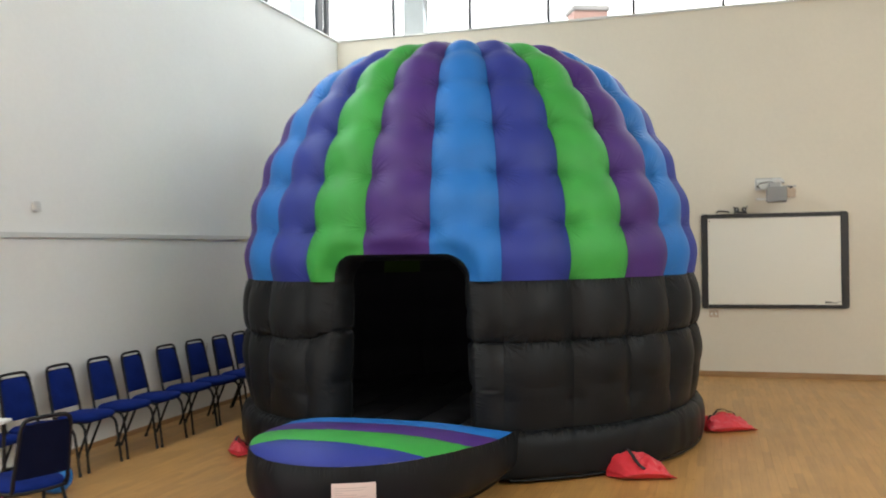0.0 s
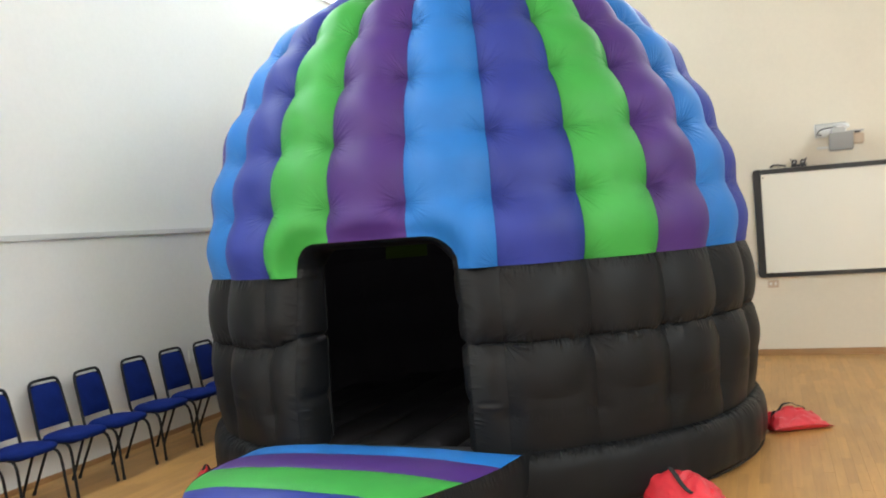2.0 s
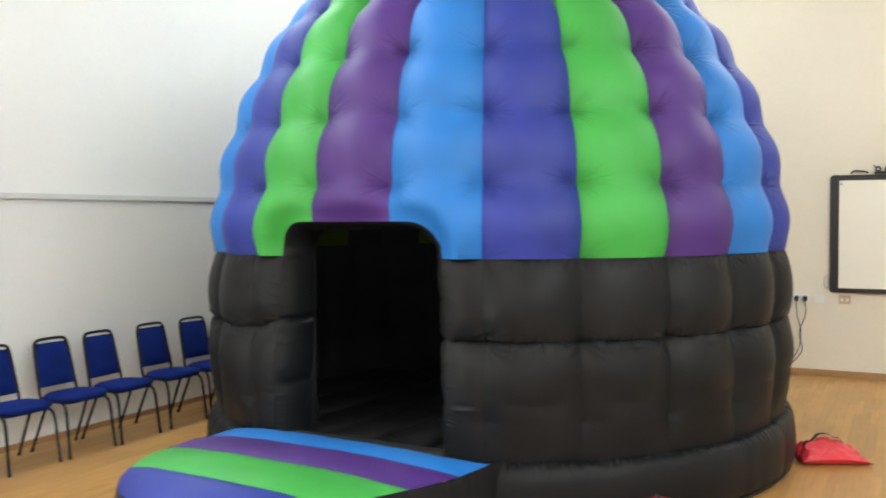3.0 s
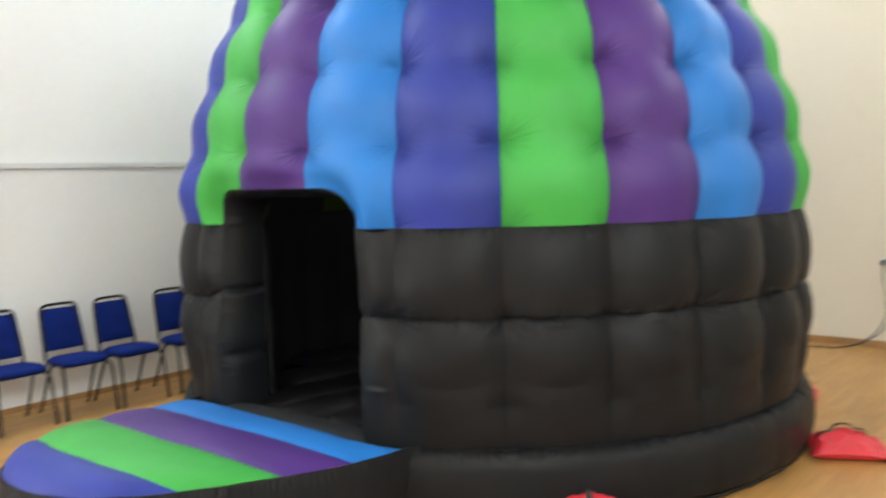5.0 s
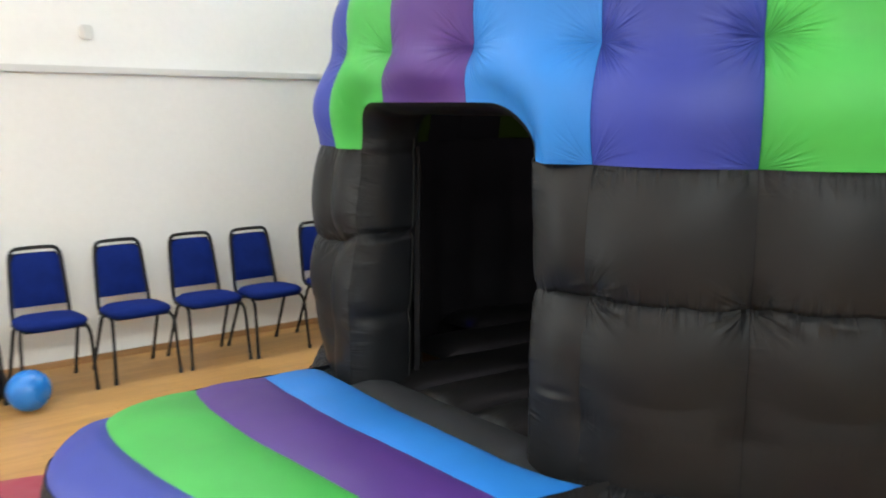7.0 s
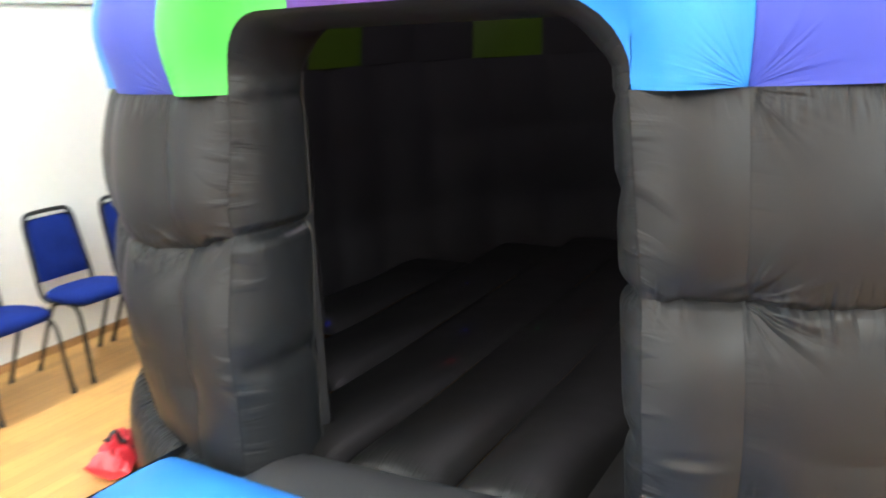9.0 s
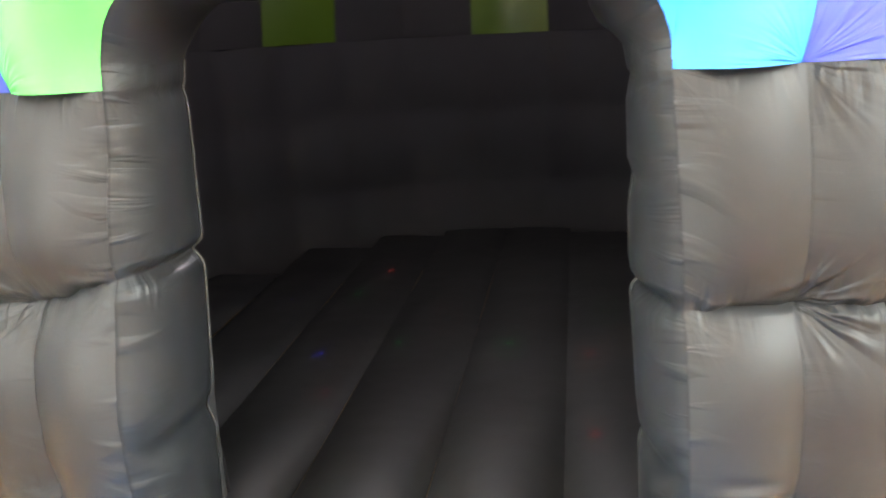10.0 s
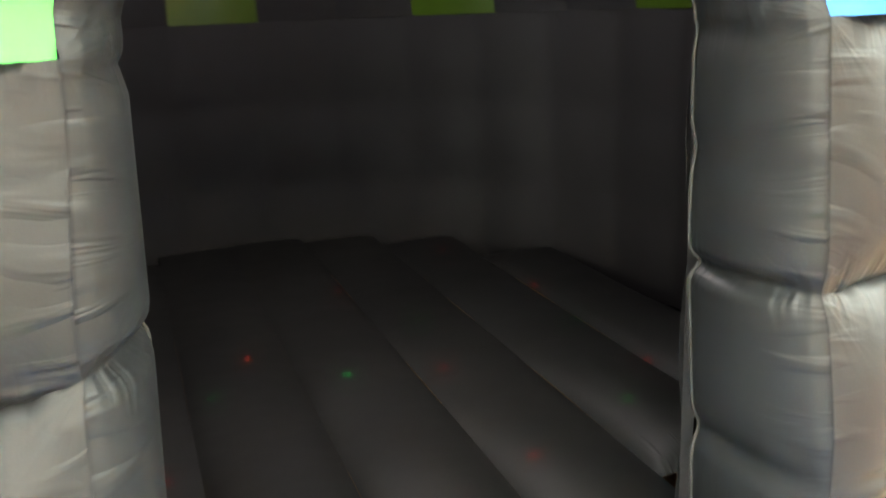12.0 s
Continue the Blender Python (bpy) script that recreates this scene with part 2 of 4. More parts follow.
def printed_paper(name, paper, ink):
    """Paper with rows of plain bars of uneven length for its small print."""
    m, N, L, b = material(name, paper, 0.8)
    sep = N.new("ShaderNodeSeparateXYZ")
    L.new(N.new("ShaderNodeTexCoord").outputs["UV"], sep.inputs[0])
    rows = maths(N, L, 'MULTIPLY', sep.outputs[1], 17.0)
    rnd = N.new("ShaderNodeTexWhiteNoise")
    rnd.noise_dimensions = '1D'
    L.new(maths(N, L, 'FLOOR', rows), rnd.inputs["W"])
    bar = maths(N, L, 'LESS_THAN', maths(N, L, 'FRACT', rows), 0.38)
    end = maths(N, L, 'ADD', maths(N, L, 'MULTIPLY', rnd.outputs["Value"], 0.6), 0.25)
    bar = maths(N, L, 'MULTIPLY', bar, maths(N, L, 'LESS_THAN', sep.outputs[0], end))
    bar = maths(N, L, 'MULTIPLY', bar, maths(N, L, 'GREATER_THAN', sep.outputs[0], 0.08))
    bar = maths(N, L, 'MULTIPLY', bar, maths(N, L, 'GREATER_THAN', sep.outputs[1], 0.08))
    L.new(mix_color(N, L, maths(N, L, 'MULTIPLY', bar, 0.8), paper, ink), b.inputs["Base Color"])
    return m


PAPER = printed_paper("printed paper", (0.62, 0.50, 0.45), (0.44, 0.36, 0.33))
BOARD_WHITE = plain("whiteboard enamel", (0.80, 0.77, 0.68), 0.35, 0, 0.012, 5, 0.03)
BOARD_BLACK = plain("black plastic", (0.018, 0.018, 0.02), 0.4)
STEEL = plain("grey metal", (0.42, 0.42, 0.42), 0.4, 0.3)
PROJ_GREY = plain("mid grey plastic", (0.27, 0.27, 0.265), 0.5)
BRASS = plain("tan cover", (0.52, 0.40, 0.29), 0.5)
BALL_BLUE = plain("blue rubber", (0.015, 0.17, 0.55), 0.28, 0, 0.1)
BALL_BLACK = plain("black rubber ball", (0.012, 0.012, 0.014), 0.25, 0, 0.15)
BALL_PINK = plain("pink rubber", (0.62, 0.04, 0.2), 0.3, 0, 0.1)
# red brick paled so its colour carries the window's glare
BRICK_RED = plain("glare-paled red brick", (0.62, 0.42, 0.37), 0.85, 0, 0.15, 14)
TABLE_TOP = plain("white laminate", (0.75, 0.75, 0.73), 0.35, 0, 0.04)


def wood_floor(name, tint):
    m, N, L, b = material(name, tint, 0.35)
    geo = N.new("ShaderNodeNewGeometry")
    info = N.new("ShaderNodeObjectInfo")
    pos = geo.outputs["Position"]
    grain = noise_node(N, L, mapped(N, L, pos, (38.0, 2.2, 1.0)), 1.0, 6.0, 0.6)
    broad = noise_node(N, L, mapped(N, L, pos, (6.0, 1.6, 1.0)), 1.0, 3.0)
    dirt = noise_node(N, L, pos, 0.9, 4.0)
    rnd = maths(N, L, 'FRACT', maths(N, L, 'ADD', info.outputs["Random"], geo.outputs["Random Per Island"]))
    f = maths(N, L, 'ADD', maths(N, L, 'MULTIPLY', grain.outputs[0], 0.45), maths(N, L, 'MULTIPLY', broad.outputs[0], 0.35))
    f = maths(N, L, 'ADD', f, maths(N, L, 'MULTIPLY', rnd, 0.2))
    c = mix_color(N, L, ramp(N, L, f, 0.32, 0.92), tuple(x * 0.66 for x in tint), tuple(min(1, x * 1.2) for x in tint))
    c = mix_color(N, L, maths(N, L, 'MULTIPLY', ramp(N, L, dirt.outputs[0], 0.45, 0.75), 0.12), c, (0.28, 0.2, 0.13))
    L.new(c, b.inputs["Base Color"])
    L.new(maths(N, L, 'ADD', maths(N, L, 'MULTIPLY', dirt.outputs[0], 0.2), 0.26), b.inputs["Roughness"])
    bump(N, L, b, grain.outputs[0], 0.12, 0.001)
    return m


FLOOR_WOOD = wood_floor("varnished oak boards", (0.55, 0.29, 0.088))
FLOOR_GAP = plain("dark board joint", (0.30, 0.165, 0.07), 0.7)


# ---- mesh helpers ----
def part(name, bm, mat, parent=None, label="", smooth=True, sharp=40):
    me = bpy.data.meshes.new(name)
    bmesh.ops.recalc_face_normals(bm, faces=bm.faces[:])
    if smooth:
        for f in bm.faces:
            f.smooth = True
        lim = radians(sharp)
        for e in bm.edges:
            if len(e.link_faces) == 2 and e.calc_face_angle(0) > lim:
                e.smooth = False
    bm.to_mesh(me)
    bm.free()
    me.materials.append(mat)
    ob = new(name, me)
    if parent is not None:
        ob.parent = parent
    if label:
        tagged(ob, label)
    return ob


def empty(name, x=0, y=0, z=0, rz=0):
    ob = new(name)
    ob.matrix_world = pose(x, y, z, 0, 0, rz)
    return ob


def box(bm, x0, x1, y0, y1, z0, z1, bevel=0.0, m=None):
    """A box added to bm, with bevelled edges."""
    r = bmesh.ops.create_cube(bm, size=1.0)
    vs = r["verts"]
    for v in vs:
        v.co = Vector(((x0 + x1) / 2 + v.co.x * (x1 - x0), (y0 + y1) / 2 + v.co.y * (y1 - y0), (z0 + z1) / 2 + v.co.z * (z1 - z0)))
    if bevel > 0:
        es = list({e for v in vs for e in v.link_edges})
        g = bmesh.ops.bevel(bm, geom=es, offset=bevel, segments=2, affect='EDGES')
        vs = list({v for f in g["faces"] for v in f.verts} | {v for v in vs if v.is_valid})
    if m is not None:
        bmesh.ops.transform(bm, matrix=m, verts=vs)
    return vs


def box_bm(*a, **k):
    bm = bmesh.new()
    box(bm, *a, **k)
    return bm


def smooth_path(pts, n=6):
    """Catmull-Rom points through pts."""
    P = [Vector(p) for p in pts]
    P = [2 * P[0] - P[1]] + P + [2 * P[-1] - P[-2]]
    out = []
    for i in range(1, len(P) - 2):
        for k in range(n):
            t = k / n
            a, b, c, d = P[i - 1:i + 3]
            out.append(0.5 * (2 * b + (c - a) * t + (2 * a - 5 * b + 4 * c - d) * t * t + (3 * b - a - 3 * c + d) * t ** 3))
    out.append(P[-2])
    return out


def tube(bm, pts, r, seg=8, flat=1.0):
    """A round bar swept along pts, closed at its ends."""
    P = [Vector(p) for p in pts]
    rings = []
    up = Vector((0.13, 0.31, 0.94))
    for i, p in enumerate(P):
        d = (P[min(i + 1, len(P) - 1)] - P[max(i - 1, 0)]).normalized()
        a = d.cross(up)
        if a.length < 0.05:
            a = d.cross(Vector((1, 0, 0)))
        a.normalize()
        b = d.cross(a)
        up = -b if b.dot(up) < 0 else b
        b = up
        a = b.cross(d)
        rings.append([bm.verts.new(p + r * (math.cos(2 * math.pi * k / seg) * a + flat * math.sin(2 * math.pi * k / seg) * b)) for k in range(seg)])
    for q, s in zip(rings, rings[1:]):
        for k in range(seg):
            bm.faces.new((q[k], q[(k + 1) % seg], s[(k + 1) % seg], s[k]))
    bm.faces.new(rings[0])
    bm.faces.new(rings[-1])


def tube_bm(pts, r, seg=8, flat=1.0):
    bm = bmesh.new()
    tube(bm, pts, r, seg, flat)
    return bm


def grid(bm, pts, uvs=None):
    """Quads through a table of points; uvs is a table of the same shape."""
    layer = bm.loops.layers.uv.verify() if uvs else None
    V = [[bm.verts.new(p) for p in row] for row in pts]
    for i in range(len(V) - 1):
        for j in range(len(V[0]) - 1):
            f = bm.faces.new((V[i][j], V[i][j + 1], V[i + 1][j + 1], V[i + 1][j]))
            if uvs:
                for lp, (a, b) in zip(f.loops, ((i, j), (i, j + 1), (i + 1, j + 1), (i + 1, j))):
                    lp[layer].uv = uvs[a][b]
    return V


# ---- the room ----
def structure(name, bm, mat, label, category, smooth=False):
    return tagged(part(name, bm, mat, None, "", smooth), label, category, kind="structure")


TH = 0.3
floor = structure("floor", box_bm(WALL_X - TH, RIGHT_X + TH, FRONT_Y - TH, BACK_Y + TH, -0.2, -0.004), FLOOR_GAP, "varnished oak strip floor of a school hall", "floor")
structure("ceiling", box_bm(WALL_X - TH, RIGHT_X + TH, FRONT_Y - TH, BACK_Y + TH, HEAD_Z, HEAD_Z + 0.2), CEILING, "plain white hall ceiling above the high windows", "ceiling")
structure("wall_north", box_bm(WALL_X, RIGHT_X + TH, BACK_Y, BACK_Y + TH, -0.2, SILL_Z), CREAM_WALL, "cream-toned hall wall with a whiteboard", "wall")


def wall_with_window(name, x0, x1, y0, y1, a0, a1, z0, z1, label, top=HEAD_Z):
    """A wall along y with one rectangular opening."""
    bm = bmesh.new()
    box(bm, x0, x1, y0, a0, -0.2, top)
    box(bm, x0, x1, a1, y1, -0.2, top)
    box(bm, x0, x1, a0, a1, -0.2, z0)
    box(bm, x0, x1, a0, a1, z1, top)
    return structure(name, bm, WHITE_WALL, label, "wall")


# unseen wall; the open band above it is added for light
structure("wall_south", box_bm(WALL_X, RIGHT_X + TH, FRONT_Y - TH, FRONT_Y, -0.2, SILL_Z), WHITE_WALL, "white painted hall wall below high windows", "wall")
# the low opening in this wall is added to let light in
wall_with_window("wall_west", WALL_X - TH, WALL_X, FRONT_Y - TH, BACK_Y + TH, -1.8, 3.0, 0.1, 2.6, "white painted hall wall below high windows", SILL_Z)
# unseen wall; its high opening is added for light
wall_with_window("wall_east", RIGHT_X, RIGHT_X + TH, FRONT_Y, BACK_Y, -4.5, 12.8, SILL_Z, 6.95, "white painted hall wall with an added high opening")

# skirting boards
for nm, b in (("baseboard_west", (WALL_X, WALL_X + 0.018, 3.05, BACK_Y, -0.003, 0.05)),
              ("baseboard_north", (WALL_X + 0.02, RIGHT_X, BACK_Y - 0.018, BACK_Y, -0.003, 0.08))):
    structure(nm, box_bm(*b, bevel=0.006), WOOD_TRIM, "narrow varnished oak skirting board", "skirting board")

# painted trunking along the wall
bm = box_bm(WALL_X, WALL_X + 0.035, 3.4, BACK_Y, 2.046, 2.096, bevel=0.006)
structure("trim_trunking", bm, GREY_TRIM, "grey plastic cable trunking along the white wall", "trunking")
# sills of the high windows
structure("trim_sill_west", box_bm(WALL_X - TH, WALL_X + 0.03, FRONT_Y, BACK_Y, SILL_Z, SILL_Z + 0.03, bevel=0.005), WHITE_TRIM, "white window sill", "sill")
structure("trim_sill_north", box_bm(WALL_X + 0.035, RIGHT_X, BACK_Y - 0.03, BACK_Y + TH, SILL_Z, SILL_Z + 0.03, bevel=0.005), WHITE_TRIM, "white window sill", "sill")

# high windows: dark mullions between a bottom and a top rail
win_b = tagged(empty("window_1", 0, BACK_Y + 0.12, SILL_Z + 0.03), "high window band with thin dark mullions", "window", kind="structure")
for x in (-4.947, -3.67, -2.425, -1.146, 0.124, 1.4, 2.67, 3.94, 5.2, 6.5):
    part("mullion", box_bm(x - 0.022, x + 0.022, -0.03, 0.03, 0, HEAD_Z - SILL_Z - 0.03, bevel=0.004), DARK_FRAME, win_b, smooth=False)
part("rail", box_bm(WALL_X + 0.02, RIGHT_X, -0.03, 0.03, 0, 0.035, bevel=0.004), GREY_TRIM, win_b, smooth=False)
win_l = tagged(empty("window_2", WALL_X - 0.12, 0, SILL_Z + 0.03), "high window band over the chair wall", "window", kind="structure")
for y, wd in ((12.84, 0.20), (13.13, 0.12)):
    part("mullion", box_bm(-0.03, 0.03, y - wd / 2, y + wd / 2, 0, HEAD_Z - SILL_Z - 0.03, bevel=0.004), DARK_FRAME, win_l, smooth=False)
for y in (11.1, 9.4, 7.7, 6.0, 4.3, 2.6, 0.9, -0.8, -2.5, -4.2):
    part("mullion", box_bm(-0.03, 0.03, y - 0.03, y + 0.03, 0, HEAD_Z - SILL_Z - 0.03, bevel=0.004), DARK_FRAME, win_l, smooth=False)
part("rail", box_bm(-0.03, 0.03, FRONT_Y, BACK_Y, 0, 0.035, bevel=0.004), GREY_TRIM, win_l, smooth=False)
tagged(part("pillar", box_bm(-4.80, -4.47, BACK_Y + 0.18, BACK_Y + 0.46, SILL_Z + 0.034, HEAD_Z, bevel=0.01), PILLAR), "pale grey pillar behind the high window", "pillar", kind="structure")
tagged(part("pillar", box_bm(WALL_X - 0.46, WALL_X - 0.18, 11.94, 12.50, SILL_Z + 0.034, HEAD_Z, bevel=0.01), PILLAR), "pale grey pillar behind the high window", "pillar", kind="structure")


# ---- the inflatable dome ----
R0, ZB, DH, PEXP = 2.25, 1.625, 2.66, 1.9
PAN = 15.0
ROWS_UP = 8
DOOR = 0.60          # half width of the doorway
DOOR_TOP = 1.855
DOOR_CORNER = 0.21


def profile_table():
    pts = []
    for a in np.linspace(0, math.pi / 2, 400):
        up = DH * math.sin(a) ** (2 / PEXP)
        # the crown sags flat under its own weight
        pts.append((R0 * math.cos(a) ** (2 / PEXP), ZB + up - 0.39 * max(0.0, up - 1.7) ** 2))
    s = [0.0]
    for (r1, z1), (r2, z2) in zip(pts, pts[1:]):
        s.append(s[-1] + math.hypot(r2 - r1, z2 - z1))
    return np.array(pts), np.array(s) / s[-1]


PTS, ARC = profile_table()


def crown(s):
    """Radius, height and outward direction of the seam surface at s (0 belt, 1 apex)."""
    s = min(max(s, 0.0), 1.0)
    r, z = np.interp(s, ARC, PTS[:, 0]), np.interp(s, ARC, PTS[:, 1])
    a, b = min(s + 0.02, 1.0), max(s - 0.02, 0.0)
    dr, dz = np.interp(a, ARC, PTS[:, 0]) - np.interp(b, ARC, PTS[:, 0]), np.interp(a, ARC, PTS[:, 1]) - np.interp(b, ARC, PTS[:, 1])
    l = math.hypot(dr, dz)
    return r, z, dz / l, -dr / l


def pillow(u, v, wu=0.55):
    """Height of a quilted cell: nothing at its corners, most in its middle."""
    su, sv = math.sqrt(math.sin(math.pi * u) ** 2 + 0.004) - 0.063, abs(math.sin(math.pi * v)) ** 0.75
    su = max(0.0, su)
    return wu * su + (1 - wu) * sv * (0.62 + 0.38 * su)


def lobes(u, v):
    """Height of the coloured top: upright creases, drawn in deepest at the ties where a ring crosses a crease."""
    su = abs(math.sin(math.pi * u))
    sv = abs(math.sin(math.pi * v)) ** (0.9 + 0.6 * su)
    deep = 0.50 - 0.13 * su ** 0.8
    if v < 0.5:
        deep = 0.46 - 0.06 * su
    deep *= min(1.0, (8.0 - v) / 3.6)
    return 1 - 0.74 * (1 - su ** 0.8) - deep * (1 - sv)


def place(theta, r, z, n_r=0.0, n_z=0.0, h=0.0):
    """A point of the dome: theta in degrees from the doorway."""
    a = radians(theta)
    rr = r + n_r * h
    rr *= 1 - 0.025 * max(0.0, -math.sin(a)) ** 4
    return Vector((CX + rr * math.sin(a), CY - rr * math.cos(a), z + n_z * h))


def door_distance(x, z):
    """Distance from the doorway's outline, seen from the front."""
    x = abs(x)
    a, b = DOOR - DOOR_CORNER, DOOR_TOP - DOOR_CORNER
    if z < b:
        return abs(x - DOOR)
    if x < a:
        return abs(z - DOOR_TOP)
    return abs(math.hypot(x - a, z - b) - DOOR_CORNER)


def crown_point(theta, s):
    u = theta / PAN + 0.5
    r, z, nr, nz = crown(s)
    h = 0.112 * min(1.0, r / 1.75 + 0.05) * lobes(u, s * ROWS_UP)
    h += 0.012 * noise.noise(Vector((theta * 0.11, s * 9.0, 3.0)))
    # the face over the doorway is drawn flatter
    a = (theta + 180) % 360 - 180
    flat = 0.018 * math.exp(-(a / 40) ** 2) + 0.030 * math.exp(-((a + 28) / 14) ** 2) + 0.014 * math.exp(-((a - 26) / 14) ** 2)
    h -= flat * float(np.interp(z, [1.8, 2.15, 2.6, 3.4], [0, 1, 1, 0]))
    if abs(theta) < 40 and z < 2.4:
        low = min(1.0, max(0.0, 1.6 - (z - ZB) / 0.14))
        h -= (0.022 + 0.040 * low + h) * math.exp(-(door_distance(2.19 * math.sin(radians(theta)), z) / (0.095 - 0.035 * low)) ** 2)
    return place(theta, r, z, nr, nz, h)


def s_of_height(z):
    return float(np.interp(z, PTS[:, 1], ARC))


def arch_height(x):
    """Lower edge of the coloured top over the doorway."""
    x = abs(x)
    if x >= DOOR - 0.002:
        return ZB
    k = x - (DOOR - DOOR_CORNER)
    return DOOR_TOP if k <= 0 else DOOR_TOP - DOOR_CORNER + math.sqrt(max(0.0, DOOR_CORNER ** 2 - k * k))


dome = tagged(empty("inflatable_dome", CX, CY, 0), "large inflatable disco dome with striped coloured top and black quilted walls", "inflatable dome")
TO_DOME = Matrix.Translation((-CX, -CY, 0))


def dome_part(name, bm, mat, parent=None, label=""):
    bmesh.ops.transform(bm, matrix=TO_DOME, verts=bm.verts[:])
    return part(name, bm, mat, parent or dome, label, True, 60)


def coloured_panel(k):
    t0 = (k - 0.5) * PAN
    cols = list(np.linspace(0, 1, 19))
    if abs(k) == 1:
        edge = [math.degrees(math.asin(min(1, x / 2.185))) for x in (0.599, 0.597, 0.592, 0.58, 0.56, 0.53, 0.49, 0.44)]
        edge = [e if k > 0 else -e for e in edge]
        cols = sorted(set(cols) | {(e - t0) / PAN for e in edge})
    P, U = [], []
    n_up = ROWS_UP * 12
    for u in cols:
        th = t0 + u * PAN
        low = arch_height(2.185 * math.sin(radians(th))) if abs(k) <= 1 else ZB
        s0 = s_of_height(low)
        P.append([crown_point(th, s0 + (1 - s0) * j / n_up) for j in range(n_up + 1)])
        U.append([(k + 40 - 0.0 + u, (s0 + (1 - s0) * j / n_up) * ROWS_UP) for j in range(n_up + 1)])
    bm = bmesh.new()
    grid(bm, P, U)
    i = k % 4
    return dome_part("coloured_panel", bm, COLOURS[i], None, COLOUR_NAMES[i] + " tapering nylon panel")


for k in range(-11, 13):
    coloured_panel(k)

# black wall: rows of quilted cells between seams
Z_SEAMS = [0.36, 0.655, 1.128, ZB]


def wall_radius(z):
    return float(np.interp(z, [0.0, 0.36, 0.66, 0.9, 1.2, ZB], [2.22, 2.235, 2.27, 2.28, 2.28, R0 + 0.005]))


def wall_row(z):
    """Row number, with its fraction, at height z."""
    return float(np.interp(z, Z_SEAMS, [0, 1, 2, 3]))


def wall_point(theta, z, u, amp=0.105, extra=0.0, tie=1.0):
    v = wall_row(z)
    h = amp * pillow(u, v, 0.52)
    if v < 1.5:
        # the lowest seam is slack, and the row under it tucks in behind the tube
        low = min(1.0, max(0.0, 1.3 - v))
        h = max(h * (1 - low) + amp * 0.42 * low, amp * ((0.45 - 0.25 * low) * abs(math.sin(math.pi * u)) + 0.2 * low + 0.40 * (1 - 0.6 * abs(v - 1))))
    h += 0.012 * noise.noise(Vector((theta * 0.12, z * 3.0, 9.0)))
    # ties where the seams cross, and the groove of the level seam
    off = (u - round(u)) * 0.58
    h -= 0.014 * math.exp(-(off / 0.055) ** 2) * min(1.0, v / 0.6)
    h -= 0.032 * math.exp(-(off * off + (z - 1.128) ** 2) / 0.0075)
    h -= tie * 0.027 * math.exp(-(off * off + (z - 0.655) ** 2) / 0.0075)
    h -= tie * 0.006 * math.exp(-((z - 0.655) / 0.03) ** 2)
    h -= (0.008 + 0.012 * noise.noise(Vector((theta * 0.16, 4.0, 1.0)))) * math.exp(-((z - 1.128) / 0.010) ** 2)
    # loose folds that hang over and under the level seam
    for zf, k in ((1.100, 0.9), (1.152, 4.7)):
        h += 0.020 * max(0.0, noise.noise(Vector((theta * 0.30, k, 6.0)))) * math.exp(-((z - zf - 0.06 * noise.noise(Vector((theta * 0.2, k, 2.0)))) / 0.012) ** 2)
    return place(theta, wall_radius(z), z + seam_wander(theta, z), 1.0, 0.0, h + extra)


def seam_wander(theta, z):
    """The level seam wanders a little up and down."""
    return (0.020 * noise.noise(Vector((theta * 0.21, 7.0, 2.0))) + 0.010 * noise.noise(Vector((theta * 0.8, 3.0, 5.0)))) * float(np.interp(z, [1.0, 1.128, 1.26], [0, 1, 0]))


def edge_half(z):
    """Half width between the stitched edges of the doorway, which spreads towards the floor."""
    return float(np.interp(z, [0.36, 0.75, 1.13, ZB], [0.650, 0.647, 0.634, 0.598]))


def inner_half(z):
    """Half width between the inner edges before the padding."""
    return float(np.interp(z, [0.36, 0.75, 1.13, ZB], [0.640, 0.630, 0.606, DOOR]))


def edge_turn(z):
    """Angle of the stitched edge from the middle of the doorway."""
    return math.degrees(math.asin(edge_half(z) / edge_radius(z)))


def edge_radius(z):
    """Distance of the stitched edge from the dome's middle: it swells forwards below the level seam."""
    return float(np.interp(z, [0.36, 0.85, 1.13, ZB], [2.25, 2.25, 2.215, 2.2]))


def seam_lift(z):
    """The middle seam climbs towards the doorway on its left side."""
    return 0.068 * float(np.interp(z, [0.655, 1.128, ZB], [0, 1, 0]))


zs_wall = sorted({float(z) for z in (*np.linspace(1.07, 1.19, 13), *np.linspace(0.70, 0.78, 9))} | {float(z) for a, b in zip(Z_SEAMS, Z_SEAMS[1:]) for z in a + (b - a) * (0.5 - 0.5 * np.cos(np.linspace(0, math.pi, 17)))})


def edge_pull(z):
    """How far the door's stitched edge is drawn in, so that it runs straight up."""
    p = wall_point(edge_turn(z), z, 1.0, 0.105, 0.0, 0.1)
    return edge_radius(z) - 0.012 * math.exp(-((z - 1.128) / 0.04) ** 2) - math.hypot(p.x - CX, p.y - CY)


def strip_swell(z):
    """How full the strip beside the doorway is: slack below, drawn in at the level seam and the belt."""
    if z > 0.9:
        return abs(math.sin(math.pi * wall_row(z))) ** 0.5
    return float(np.interp(z, [0.655, 0.9], [0.5, 1.0]))


